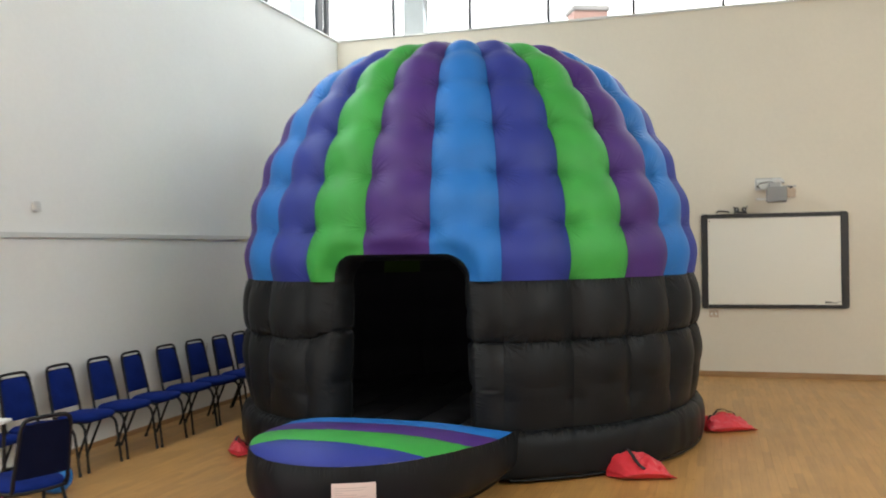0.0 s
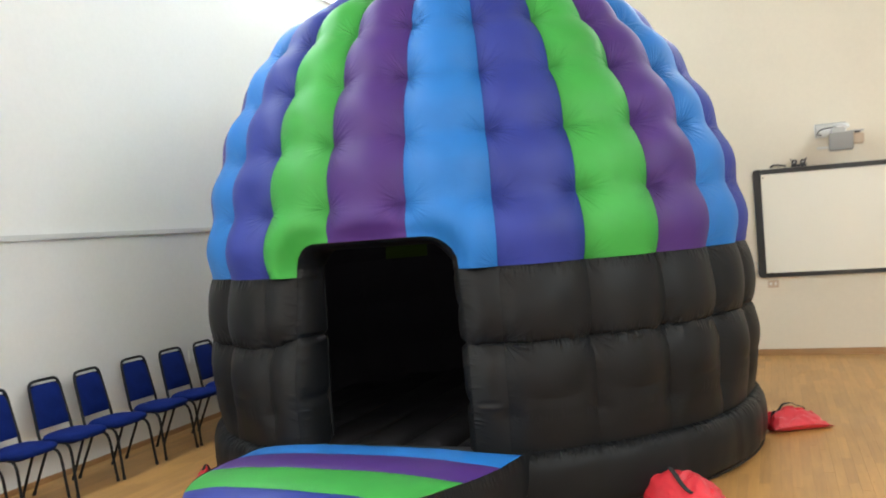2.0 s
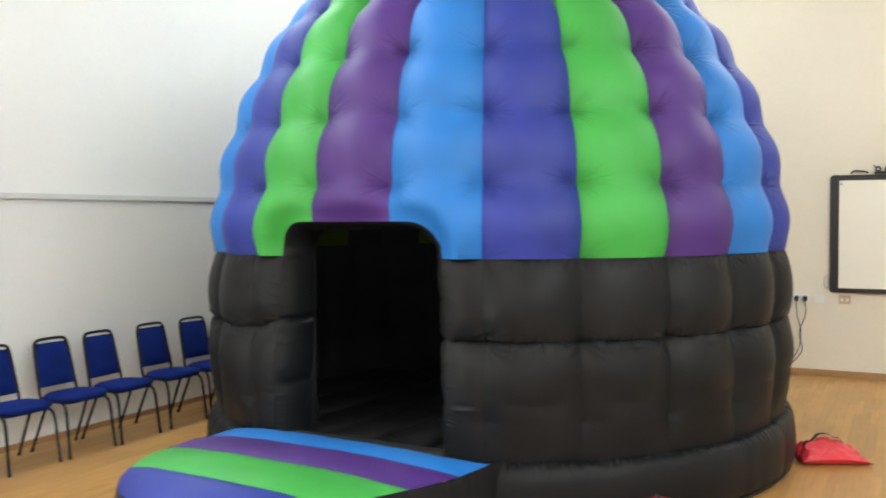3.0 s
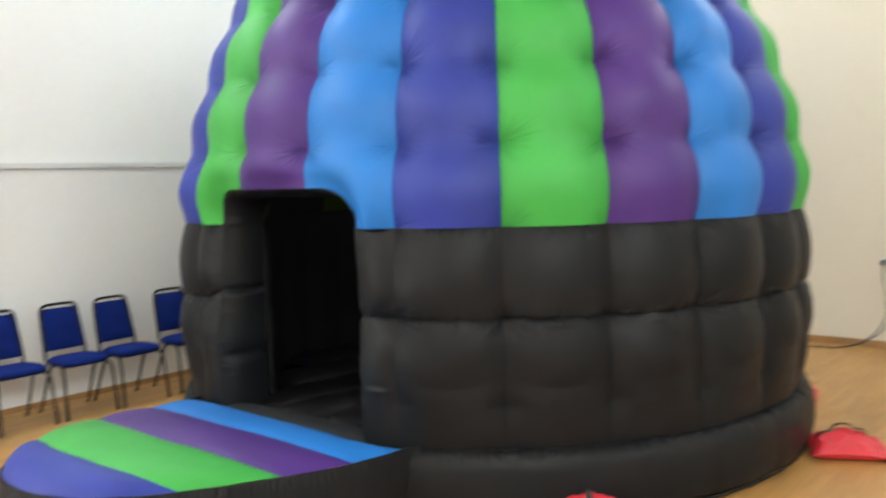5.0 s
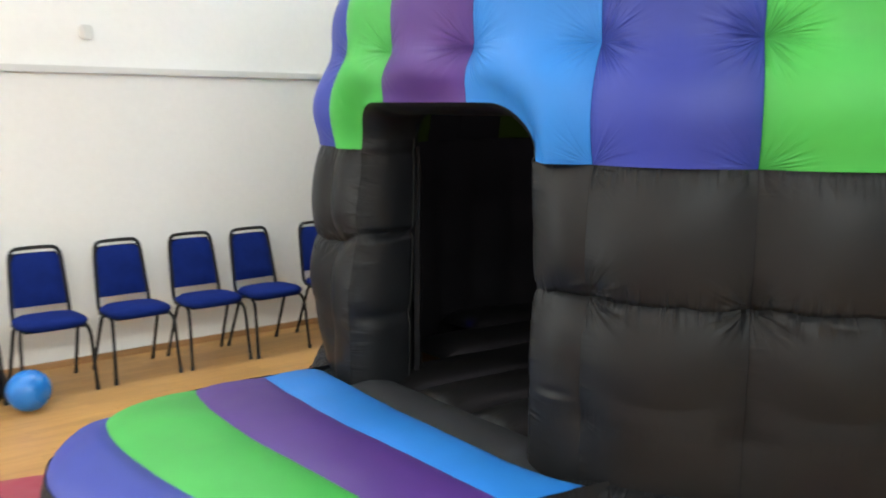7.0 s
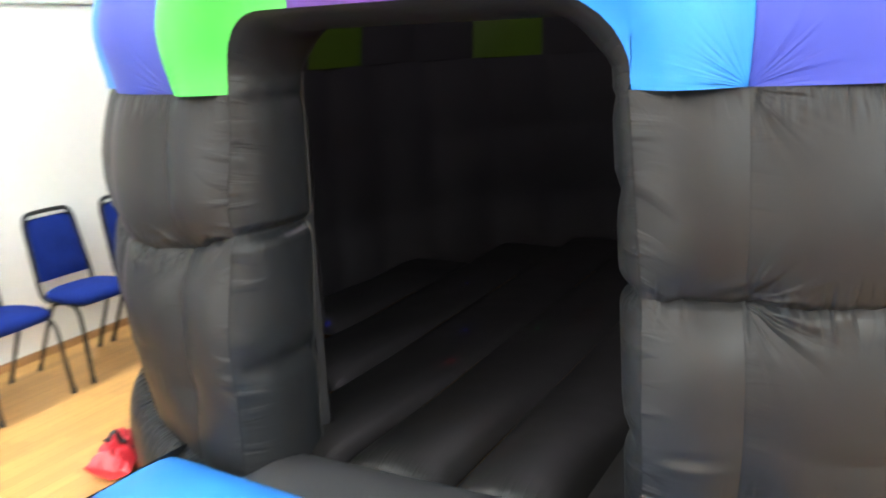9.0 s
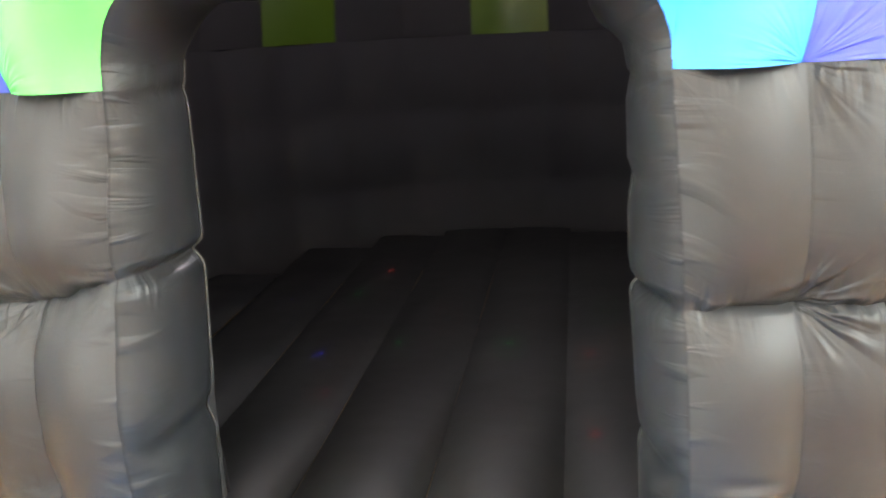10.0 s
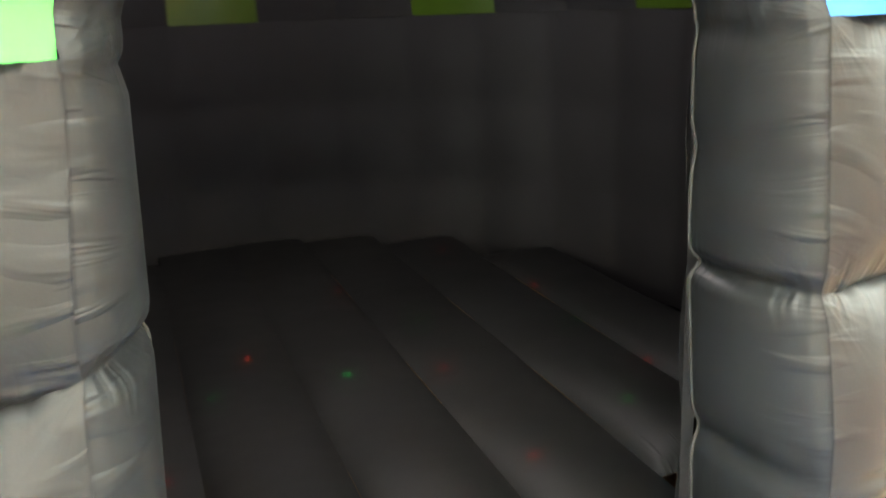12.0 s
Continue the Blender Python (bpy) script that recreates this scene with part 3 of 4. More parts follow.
def black_panel(k):
    t0, t1 = (k - 0.5) * PAN, (k + 0.5) * PAN
    P, U = [], []
    for u in np.linspace(0, 1, 19):
        col = []
        for z in zs_wall:
            a0, a1 = (edge_turn(z) if k == 1 else t0), (-edge_turn(z) if k == -1 else t1)
            th = a0 + u * (a1 - a0)
            if abs(k) == 1:
                # the narrow strip beside the doorway, drawn in at the door's edge
                near = u if k == 1 else 1 - u
                puffed = 0.024 * math.sin(math.pi * near) * strip_swell(z)
                if k == 1:
                    # a loose fold across the strip
                    puffed += 0.006 * math.exp(-((near - 0.5) / 0.28) ** 2) * (math.exp(-((z - 0.72) / 0.014) ** 2) - math.exp(-((z - 0.75) / 0.014) ** 2))
                p = wall_point(th, z, 1.0, 0.105, edge_pull(z) * (1 - near) ** 1.3 + puffed, 0.1 + 0.9 * near ** 3)
                if k < 0:
                    p.z += seam_lift(z) * (1 - near)
            else:
                p = wall_point(th, z, u)
            col.append(p)
        P.append(col)
        across = u
        if k == 1:
            across = 0.45 * u
        if k == -1:
            across = 1 - 0.45 * (1 - u)
        U.append([(k + 40 + across, wall_row(z)) for z in zs_wall])
    bm = bmesh.new()
    grid(bm, P, U)
    return dome_part("wall_panel", bm, DOOR_BLACK if abs(k) == 1 else BLACK, None, "black quilted nylon wall panel")


for k in list(range(-11, 0)) + list(range(1, 13)):
    black_panel(k)

# base tube round the foot of the dome
bm = bmesh.new()
P, U = [], []
for th in np.linspace(17.5, 342.5, 326):
    ring, uvr = [], []
    u = th / PAN + 0.5
    pinch = 0.014 * (1 - abs(math.sin(math.pi * u)) ** 0.6)
    for j in range(19):
        a = -math.pi * 0.62 + j / 18 * math.pi * 1.16
        ca, sa = math.cos(a), math.sin(a)
        rr = 2.245 + (0.152 - pinch) * math.copysign(abs(ca) ** 0.6, ca)
        zz = 0.213 + (0.212 - pinch) * math.copysign(abs(sa) ** 0.7, sa)
        rr += 0.006 * noise.noise(Vector((th * 0.3, a * 2, 1.0)))
        # its ends tuck in under the step
        zz *= 1 - 0.12 * math.exp(-((min(th, 360 - th) - 17.5) / 4.0) ** 2)
        ring.append(place(th, rr, max(0.040, zz)))
        uvr.append((u + 0.5, j / 15.5))
    P.append(ring)
    U.append(uvr)
grid(bm, P, U)
dome_part("base_tube", bm, BLACK_SEAMED, None, "black inflated tube round the foot")

dome_part("welt", tube_bm([place(th, 2.362, 0.034 + 0.006 * noise.noise(Vector((th * 0.4, 0, 0)))) for th in np.linspace(23, 337, 200)], 0.009, 8), WELT, None, "shiny black welt along the floor")

bm = bmesh.new()
grid(bm, [[place(th, 2.35, 0.04), place(th, 2.20, 0.0)] for th in np.linspace(25, 335, 200)])
dome_part("skirt", bm, BLACK_SEAMED, None, "black underside of the tube")

# rounded doorway: jambs and lintel that lead inwards
JAMB_D = 0.29


def strip_edge(sgn, z):
    return wall_point(sgn * edge_turn(z), z, 1.0, 0.105, edge_pull(z), 0.1) - Vector((CX, 0, -seam_lift(z) if sgn < 0 else 0))


def jamb_outline():
    """Points of the doorway's outline, up one side, round the arch and down the other: x, z, inward normal."""
    out = []
    zs = [0.36] + [z for z in zs_wall if 0.4 < z < DOOR_TOP - DOOR_CORNER]
    zs = sorted(set(zs) | {DOOR_TOP - DOOR_CORNER})
    for z in zs:
        out.append((-DOOR, z, 1.0, 0.0))
    for a in np.linspace(0, math.pi / 2, 9)[1:]:
        out.append((-DOOR + DOOR_CORNER * (1 - math.cos(a)), DOOR_TOP - DOOR_CORNER * (1 - math.sin(a)), math.cos(a), -math.sin(a)))
    for x in np.linspace(-DOOR + DOOR_CORNER, 0, 12)[1:]:
        out.append((float(x), DOOR_TOP, 0.0, -1.0))
    return out + [(-x, z, -nx, nz) for x, z, nx, nz in reversed(out[:-1])]


OUTLINE = jamb_outline()


def door_front_y(x, z):
    """Where the dome's face meets the doorway's outline."""
    if z <= ZB:
        return strip_edge(1 if x > 0 else -1, z)
    p = crown_point(math.degrees(math.asin(x / 2.185)), s_of_height(z))
    return Vector((p.x - CX, p.y, z))


jamb_rows = []
for x, z, nx, nz in OUTLINE:
    front = door_front_y(x, z)
    v = wall_row(z) if z < ZB else 3.0 + (z - ZB) * 2 + abs(abs(x) - DOOR) * 2.0
    sv = 1 - 0.25 * math.exp(-((z - 1.60) / 0.02) ** 2) - 0.75 * math.exp(-((z - 1.132) / 0.022) ** 2) - 0.5 * math.exp(-((z - 0.75) / 0.035) ** 2)
    if x > 0:
        sv -= 0.5 * math.exp(-((z - 1.36) / 0.025) ** 2)
    row, uvr = [], []
    up = (seam_lift(z) if x < 0 and z < ZB else 0.0) + seam_wander(math.copysign(edge_turn(z), x), z)
    for j in range(17):
        d = (j / 16) ** 1.5
        puff = (0.030 + 0.036 * sv) * math.sin(math.pi / 2 * d ** 0.68) + (0.004 + 0.022 * sv) * math.sin(math.pi * d ** 0.8)
        puff *= 1 - 0.3 * abs(nz)
        # the inner edge rounds the corner more widely
        puff += (0.022 if x < 0 else 0.055) * (2 * abs(nx * nz)) ** 1.5 * d
        k = min(1.0, d * 45)
        xd = x
        if nz == 0:
            xd = math.copysign(edge_half(z) + (inner_half(z) - edge_half(z)) * d ** 0.7, x)
        row.append(Vector((CX + front.x * (1 - k) + (xd + nx * puff) * k, front.y + (6.91 + JAMB_D - front.y) * d, front.z * (1 - k) + (z + up + nz * puff) * k)))
        uvr.append((d * 0.45, min(v, 3.4)))
    for back, drop in ((0.012, 0.012), (0.03, 0.04), (0.10, 0.10)):
        # behind the piping the fabric turns away into the dome
        row.append(Vector((CX + xd + nx * (puff - drop), row[16].y + back, z + up + nz * (puff - drop))))
        uvr.append((0.45, min(v, 3.4)))
    jamb_rows.append((row, uvr, x, z))
cut = DOOR_TOP - DOOR_CORNER - 0.02
n_side = sum(1 for r in jamb_rows[:len(jamb_rows) // 2] if r[3] <= cut + 0.03)
for nm, sl in (("door_jamb", jamb_rows[:n_side + 1]), ("door_lintel", jamb_rows[n_side:len(jamb_rows) - n_side]), ("door_jamb", jamb_rows[len(jamb_rows) - n_side - 1:])):
    bm = bmesh.new()
    grid(bm, [r[0] for r in sl], [r[1] for r in sl])
    dome_part(nm, bm, DOOR_BLACK, None, "black padded doorway edge")
# piping along the inner edge of the jambs
for sl in (jamb_rows[:n_side + 1], jamb_rows[len(jamb_rows) - n_side - 1:]):
    dome_part("piping", tube_bm([r[0][16] + Vector((0.003 * (1 if r[2] < 0 else -1), -0.004, 0)) for r in sl], 0.0045, 8), PIPING, None, "thin grey piping")

# inner lining: black quilted wall, then a dark crown with lime panels
R_IN = 1.87
N_IN = 27
STEP_IN = 360.0 / N_IN


def inner_point(theta, z, u, v, amp=0.05):
    return place(theta, R_IN, z, 1, 0, -amp * pillow(u, v, 0.5))


bm = bmesh.new()
P, U = [], []
for th in np.linspace(19.2, 340.8, 260):
    u = (th - 180) / STEP_IN + 0.5
    P.append([inner_point(th, z, u, (z - 0.2) / 0.47) for z in np.linspace(0.2, 1.61, 31)])
    U.append([(u, (z - 0.2) / 0.47) for z in np.linspace(0.2, 1.61, 31)])
grid(bm, P, U)
dome_part("inner_wall", bm, LINER, None, "black quilted inner wall")
# closes the lining towards the doorway
for sgn in (-1, 1):
    bm = bmesh.new()
    P = []
    for t in np.linspace(0, 1, 5):
        a = place(sgn * 19.2, R_IN, 0)
        b = Vector((CX + sgn * DOOR, CY - 1.74, 0))
        q = a.lerp(b, t)
        P.append([Vector((q.x, q.y, z)) for z in (0.2, 0.9, 1.63)])
    grid(bm, P)
    dome_part("inner_wall", bm, LINER)


def inner_crown(theta, s, u):
    r, z, nr, nz = crown(s)
    k = R_IN / R0
    h = 0.06 * min(1.0, r) * pillow(u, s * 6, 0.55)
    return place(theta, r * k, 1.61 + (z - ZB) * 0.84, nr, nz, -h)


for i in range(25):
    g, w = divmod(i, 3)
    t_mid = 180 + (g - 4) * 42.0 + (0, 14.25, 27.75)[w]
    width = (15.0, 13.5, 13.5)[w]
    if i == 24:
        t_mid, w, width = 356.25, 1, 25.0
    bm = bmesh.new()
    P, U = [], []
    for u in np.linspace(0, 1, 9):
        th = t_mid + (u - 0.5) * width
        rel = (th + 180) % 360 - 180
        s0 = 0.13 if abs(rel) < 21 else 0.0
        P.append([inner_crown(th, s0 + (1 - s0) * j / 36, u) for j in range(37)])
        U.append([(i + u, (s0 + (1 - s0) * j / 36) * 6) for j in range(37)])
    grid(bm, P, U)
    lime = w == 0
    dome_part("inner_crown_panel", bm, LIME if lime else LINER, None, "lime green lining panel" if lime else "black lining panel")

# inner floor of inflated tubes that run away from the door
TUBE_W = 0.41
for i in range(-4, 5):
    x0 = i * TUBE_W - 0.044
    half = math.sqrt(max(0.0, 1.84 ** 2 - max(abs(x0), abs(x0 + TUBE_W)) ** 2))
    if half < 0.3:
        continue
    y0 = CY - half if i not in (-2, -1, 0, 1) else 7.075
    y1 = CY + half
    P, U = [], []
    for t in list(np.linspace(0, 0.1, 12)) + list(np.linspace(0.13, 1, 24)):
        y = y0 + t * (y1 - y0)
        front = min(1.0, (y - y0) / 0.15)
        end = min(math.sqrt(max(0.0, 1 - (1 - front) ** 2)), 5 * (1 - t) + 0.25)
        # flatter further in, a shape standing in for the fading door light
        P.append([Vector((CX + x0 + TUBE_W * q, y, 0.345 + float(np.interp(y - y0, [0, 0.35, 1.1], [0.09, 0.08, 0.022])) * end * abs(math.sin(math.pi * q)) ** 0.6 + 0.008 * noise.noise(Vector((x0 * 5 + q, y * 2, 0))))) for q in np.linspace(0, 1, 15)])
        U.append([(i + q, min(y - y0, 0.5)) for q in np.linspace(0, 1, 15)])
    bm = bmesh.new()
    grid(bm, P, U)
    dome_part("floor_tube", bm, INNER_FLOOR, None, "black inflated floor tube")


def step_back(dx):
    """Where the striped step ends at the dome."""
    return 6.74 - 0.055 * dx + 0.10 * dx * dx + 0.17 * max(0.0, dx) ** 8


# soft threshold between step and floor
bm = bmesh.new()
P, U = [], []
for x in np.linspace(-0.72, 0.84, 36):
    tuck = 0.075 * max(0.0, abs(x) - 0.58) / 0.2
    P.append([Vector((CX + x, step_back(x) - 0.03 + (7.14 - step_back(x)) * t, 0.375 + 0.068 * math.sin(math.pi * min(1.0, 0.06 + t * 0.94)) ** 0.4 - tuck + 0.004 * noise.noise(Vector((x * 6, t * 2, 0))))) for t in np.linspace(0, 1, 13)])
    U.append([(x * 2, 0.25 + t * 0.5) for t in np.linspace(0, 1, 13)])
grid(bm, P, U)
dome_part("threshold", bm, THRESHOLD, None, "black padded threshold")

# entrance step: a D-shaped cushion with striped top
STEP_M = Matrix.Translation((CX - 0.006, 6.86, 0)) @ Matrix.Rotation(radians(-2.76), 4, 'Z')
SW, SL, SP = 0.958, 1.609, 2.12
STEP_Z = 0.435


def edge_z(f):
    """Height of the step's sewn edge: it climbs from the dome towards its front."""
    k = min(1.0, max(0.0, f / 1.15))
    return 0.430 + 0.05 * k * k * (3 - 2 * k)


def step_edge(f):
    """Half width of the step at f metres in front of the door."""
    f = min(max(f, 0.0), SL)
    return SW * (1 - (f / SL) ** SP) ** (1 / SP)


step = new("entrance_step")
step.parent = dome
tagged(step, "D-shaped inflatable entrance step with striped top")
STRIPES = [(0.115, 0.33, SKY_BLUE, "light blue"), (0.33, 0.73, PURPLE, "purple"), (0.73, 1.172, GREEN, "bright green"), (1.172, SL, BLUE, "royal blue")]


def step_top(x, f, q):
    w = max(step_edge(f), 0.02)
    e = min(1.0, abs(x) / w)
    front = max(0.0, 1 - (f / SL))
    edge = 1 - e ** 2.4
    rise = min(1.0, max(0.0, f - 0.06) / 0.27) ** 0.6
    z = edge_z(f) + 0.108 * rise * edge * min(1.0, front * 4.5) ** 0.6 + 0.026 * (abs(math.sin(math.pi * q)) ** 0.7) * (1 - e ** 10)
    return z + 0.004 * noise.noise(Vector((x * 5, f * 5, 2)))


for f0, f1, mat, cname in STRIPES:
    bm = bmesh.new()
    P, U = [], []
    for q in np.linspace(0, 1, 15):
        qq = q if f1 < SL else 1 - (1 - q) ** 2
        row, uvr = [], []
        for e in np.linspace(-1, 1, 41):
            f = f0 + (f1 - f0) * qq
            x = step_edge(f) * e
            skew = 0.036 * e * (1 - f / SL) ** 0.7
            # the stripes bow forwards over the swollen middle
            bow = 0.19 * (1 - e * e) * min(1.0, (SL - f) / 0.437)
            p = STEP_M @ Vector((x, skew - f - bow, step_top(x, f, qq)))
            if f0 < 0.2:
                # the last stripe runs on to the dome's curved foot
                p.x += 0.035 * max(0.0, e) ** 3 * (1 - qq)
                p.y += (step_back(p.x - CX) - p.y) * (1 - qq)
                p.z -= 0.022 * (1 - qq) ** 3
            row.append(p)
            uvr.append((e * 0.24 + 0.5, 0.28 + 0.44 * qq))
        P.append(row)
        U.append(uvr)
    grid(bm, P, U)
    dome_part("stripe", bm, mat, step, cname + " nylon stripe")
# black side of the step
bm = bmesh.new()
P, U = [], []
path = [(SW + 0.03, -0.15)]
for a in np.linspace(0, math.pi, 90):
    c, s = math.cos(a), math.sin(a)
    path.append((SW * math.copysign(abs(c) ** (2 / SP), c), SL * abs(s) ** (2 / SP)))
path.append((-SW, -0.06))
for i, (x, f) in enumerate(path):
    nx, nf = (x / SW, f / SL) if f > 0 else (math.copysign(1, x), 0.0)
    n = Vector((nx, -nf, 0)).normalized()
    row, uvr = [], []
    for j in range(17):
        t = j / 16
        z = (edge_z(f) - 0.064) * (1 - t) + 0.068
        out = 0.044 * math.sin(math.pi * min(1.0, 0.02 + 0.98 * t)) ** 0.7 - 0.03 * t - 0.075 * max(0.0, t - 0.72) ** 1.3 / 0.19
        out += 0.01 * noise.noise(Vector((i * 0.25, t * 2, 5)))
        row.append(STEP_M @ (Vector((x, -f, z)) + n * out))
        uvr.append((i / 8.0, t * 0.8))
    P.append(row)
    U.append(uvr)
grid(bm, P, U)
dome_part("side_band", bm, BLACK_SEAMED, step, "black nylon side of the step")
rim = []
for x, f in path:
    nx, nf = (x / SW, f / SL) if f > 0 else (math.copysign(1, x), 0.0)
    rim.append(STEP_M @ (Vector((x, -f, 0.062)) + Vector((nx, -nf, 0)).normalized() * -0.094))
dome_part("welt", tube_bm(rim, 0.007, 6), WELT, step, "shiny black welt above the floor")
bm = bmesh.new()
grid(bm, [[Vector((p.x, p.y, 0.066)), Vector((p.x, p.y, 0.0)).lerp(Vector((CX, 6.1, 0.0)), 0.16)] for p in rim])
dome_part("skirt", bm, BLACK_SEAMED, step, "black underside of the step")


# paper notice taped to the step's side, with bars for its small print
def notice_point(q, t, lift):
    a = radians(64.0 + 15.2 * (1 - q))
    c, sn = math.cos(a), math.sin(a)
    x, f = SW * math.copysign(abs(c) ** (2 / SP), c), SL * abs(sn) ** (2 / SP)
    n = Vector((x / SW, -f / SL, 0)).normalized()
    out = 0.016 + 0.044 * math.sin(math.pi * (0.02 + 0.98 * t)) ** 0.7 - 0.03 * t + 0.010 + 0.05 * max(0.0, t - 0.55) + 0.003 * math.sin(9 * q + 6 * t)
    return STEP_M @ (Vector((x, -f, STEP_Z * (1 - t) + 0.004)) + n * (out + lift))


bm = bmesh.new()
ts9 = np.linspace(0, 1, 9)
grid(bm, [[notice_point(q, 0.12 + 0.555 * t + 0.025 * math.sin(5 * q) * t, 0) for t in ts9] for q in ts9], [[(float(q), float(t)) for t in ts9] for q in ts9])
dome_part("notice", bm, PAPER, step, "off-white paper notice with small grey print")


# ---- chairs ----
def make_chair():
    c = tagged(empty("chair"), "stacking chair with blue upholstery and black tubular frame", "chair", "chairs along the white wall")
    bm = bmesh.new()
    # seat pad: rounded cushion
    prof = [(0.0, 0.0), (0.7, 0.0), (0.93, 0.012), (1.0, 0.03), (0.97, 0.045), (0.85, 0.058), (0.5, 0.066), (0.0, 0.068)]
    seg = 32
    rows = []
    for r, z in prof:
        ring = []
        for k in range(seg):
            a = 2 * math.pi * k / seg
            ca, sa = math.cos(a), math.sin(a)
            ring.append(Vector((0.02 + 0.215 * r * math.copysign(abs(ca) ** 0.62, ca), 0.215 * r * (1.0 + 0.06 * ca) * math.copysign(abs(sa) ** 0.62, sa), 0.410 + z * 1.25 + 0.010 * r * ca)))
        rows.append(ring)
    V = [[bm.verts.new(p) for p in ring] for ring in rows]
    for a, b in zip(V, V[1:]):
        for k in range(seg):
            bm.faces.new((a[k], a[(k + 1) % seg], b[(k + 1) % seg], b[k]))
    bmesh.ops.remove_doubles(bm, verts=bm.verts[:], dist=1e-5)
    part("seat", bm, CHAIR_BLUE, c, "blue upholstered seat pad", sharp=70)
    # back pad, leaning
    bm = bmesh.new()
    for face in (-1, 1):
        P = []
        for t in np.linspace(0, 1, 9):
            z = 0.515 + t * 0.347
            lean = -0.168 - 0.10 * (z - 0.45) / 0.45
            w = 0.176 - 0.020 * t
            row = []
            for e in np.linspace(-1, 1, 11):
                d = 0.022 * (1 - abs(e) ** 5) * (1 - abs(2 * t - 1) ** 6)
                row.append(Vector((lean + face * d, w * e, z - 0.03 * (abs(e) ** 4) * max(0.0, t - 0.7) / 0.3)))
            P.append(row)
        grid(bm, P)
    bmesh.ops.remove_doubles(bm, verts=bm.verts[:], dist=1e-4)
    part("backrest", bm, CHAIR_BLUE, c, "blue upholstered back pad", sharp=70)
    # dark shell behind the pad
    bm = bmesh.new()
    P = []
    for t in np.linspace(0, 1, 7):
        z = 0.517 + t * 0.343
        lean = -0.168 - 0.10 * (z - 0.45) / 0.45
        w = (0.171 - 0.020 * t) * (1 - 0.10 * max(0.0, t - 0.85) / 0.15)
        P.append([Vector((lean - 0.0235 + 0.012 * abs(e) ** 6, w * e, z)) for e in np.linspace(-1, 1, 9)])
    grid(bm, P)
    grid(bm, [[p + Vector((0.010, 0, 0)) for p in row] for row in P])
    part("back_shell", bm, CHAIR_SHELL, c, "dark navy back panel", sharp=70)
    # back frame: one bent tube over the top
    side = [(-0.02, 0.176, 0.424), (-0.12, 0.177, 0.426), (-0.168, 0.178, 0.446), (-0.19, 0.176, 0.54), (-0.235, 0.166, 0.74), (-0.256, 0.158, 0.84), (-0.265, 0.136, 0.882), (-0.268, 0.085, 0.894)]
    pts = [(a, -b, c_) for a, b, c_ in side] + side[::-1]
    part("back_frame", tube_bm(smooth_path(pts, 5), 0.013, 8), BLACK_STEEL, c, "bent black steel tube")
    part("seat_frame", tube_bm(smooth_path([(0.13, -0.175, 0.424), (0.16, -0.15, 0.425), (0.16, 0.15, 0.425), (0.13, 0.175, 0.424), (-0.165, 0.175, 0.427), (-0.165, -0.175, 0.427), (0.13, -0.175, 0.424)], 3), 0.011, 6), BLACK_STEEL, c)
    for sgn in (-1, 1):
        leg = part("leg", tube_bm(smooth_path([(0.06, sgn * 0.19, 0.428), (0.13, sgn * 0.20, 0.416), (0.175, sgn * 0.212, 0.36), (0.20, sgn * 0.218, 0.18), (0.222, sgn * 0.224, 0.004)], 4), 0.0115, 8), BLACK_STEEL, c)
        part("foot_cap", tube_bm([(0.220, sgn * 0.224, 0.03), (0.2235, sgn * 0.2245, 0.0)], 0.0145, 8), RUBBER, leg)
        leg = part("leg", tube_bm(smooth_path([(0.0, sgn * 0.195, 0.424), (-0.06, sgn * 0.198, 0.40), (-0.12, sgn * 0.203, 0.28), (-0.24, sgn * 0.212, 0.004)], 4), 0.0115, 8), BLACK_STEEL, c)
        part("foot_cap", tube_bm([(-0.228, sgn * 0.2115, 0.03), (-0.241, sgn * 0.2125, 0.0)], 0.0145, 8), RUBBER, leg)
    return c


chair = make_chair()
CHAIR_YS = [6.582, 7.118, 7.605, 8.21, 8.735, 9.27, 9.75, 10.3, 6.02, 5.46]
chair.matrix_world = pose(-5.458, CHAIR_YS[0], 0, 0, 0, 1)
for i, y in enumerate(CHAIR_YS[1:]):
    copy_thing(chair, pose(-5.458 + 0.012 * math.sin(i * 2.1), y, 0, 0, 0, 3.0 * math.sin(i * 1.7)))
lone = copy_thing(chair, pose(-4.26, 4.58, 0, 0, 0, 160))
for sy in (-0.06, 0.06):
    part("stub", tube_bm([(-0.262, sy, 0.845), (-0.268, sy, 0.894)], 0.006, 6), BLACK_STEEL, lone)
tagged(lone, "blue upholstered stacking chair turned towards the wall", group="loose chairs")


# ---- balls ----
def ball(x, y, r, mat, label):
    bm = bmesh.new()
    bmesh.ops.create_uvsphere(bm, u_segments=32, v_segments=20, radius=r)
    for v in bm.verts:
        v.co.z *= 0.97
        if v.co.z < -r * 0.93:
            v.co.z = -r * 0.93
    ob = part("ball", bm, mat, None)
    ob.location = (x, y, r * 0.93)
    return tagged(ob, label, "ball", "balls by the chairs")


ball(-5.36, 5.62, 0.12, BALL_BLACK, "shiny black rubber ball on the wooden floor")
ball(-5.08, 5.785, 0.13, BALL_BLUE, "blue rubber ball on the wooden floor")
ball(-5.16, 5.18, 0.125, BALL_PINK, "pink rubber ball on the wooden floor")


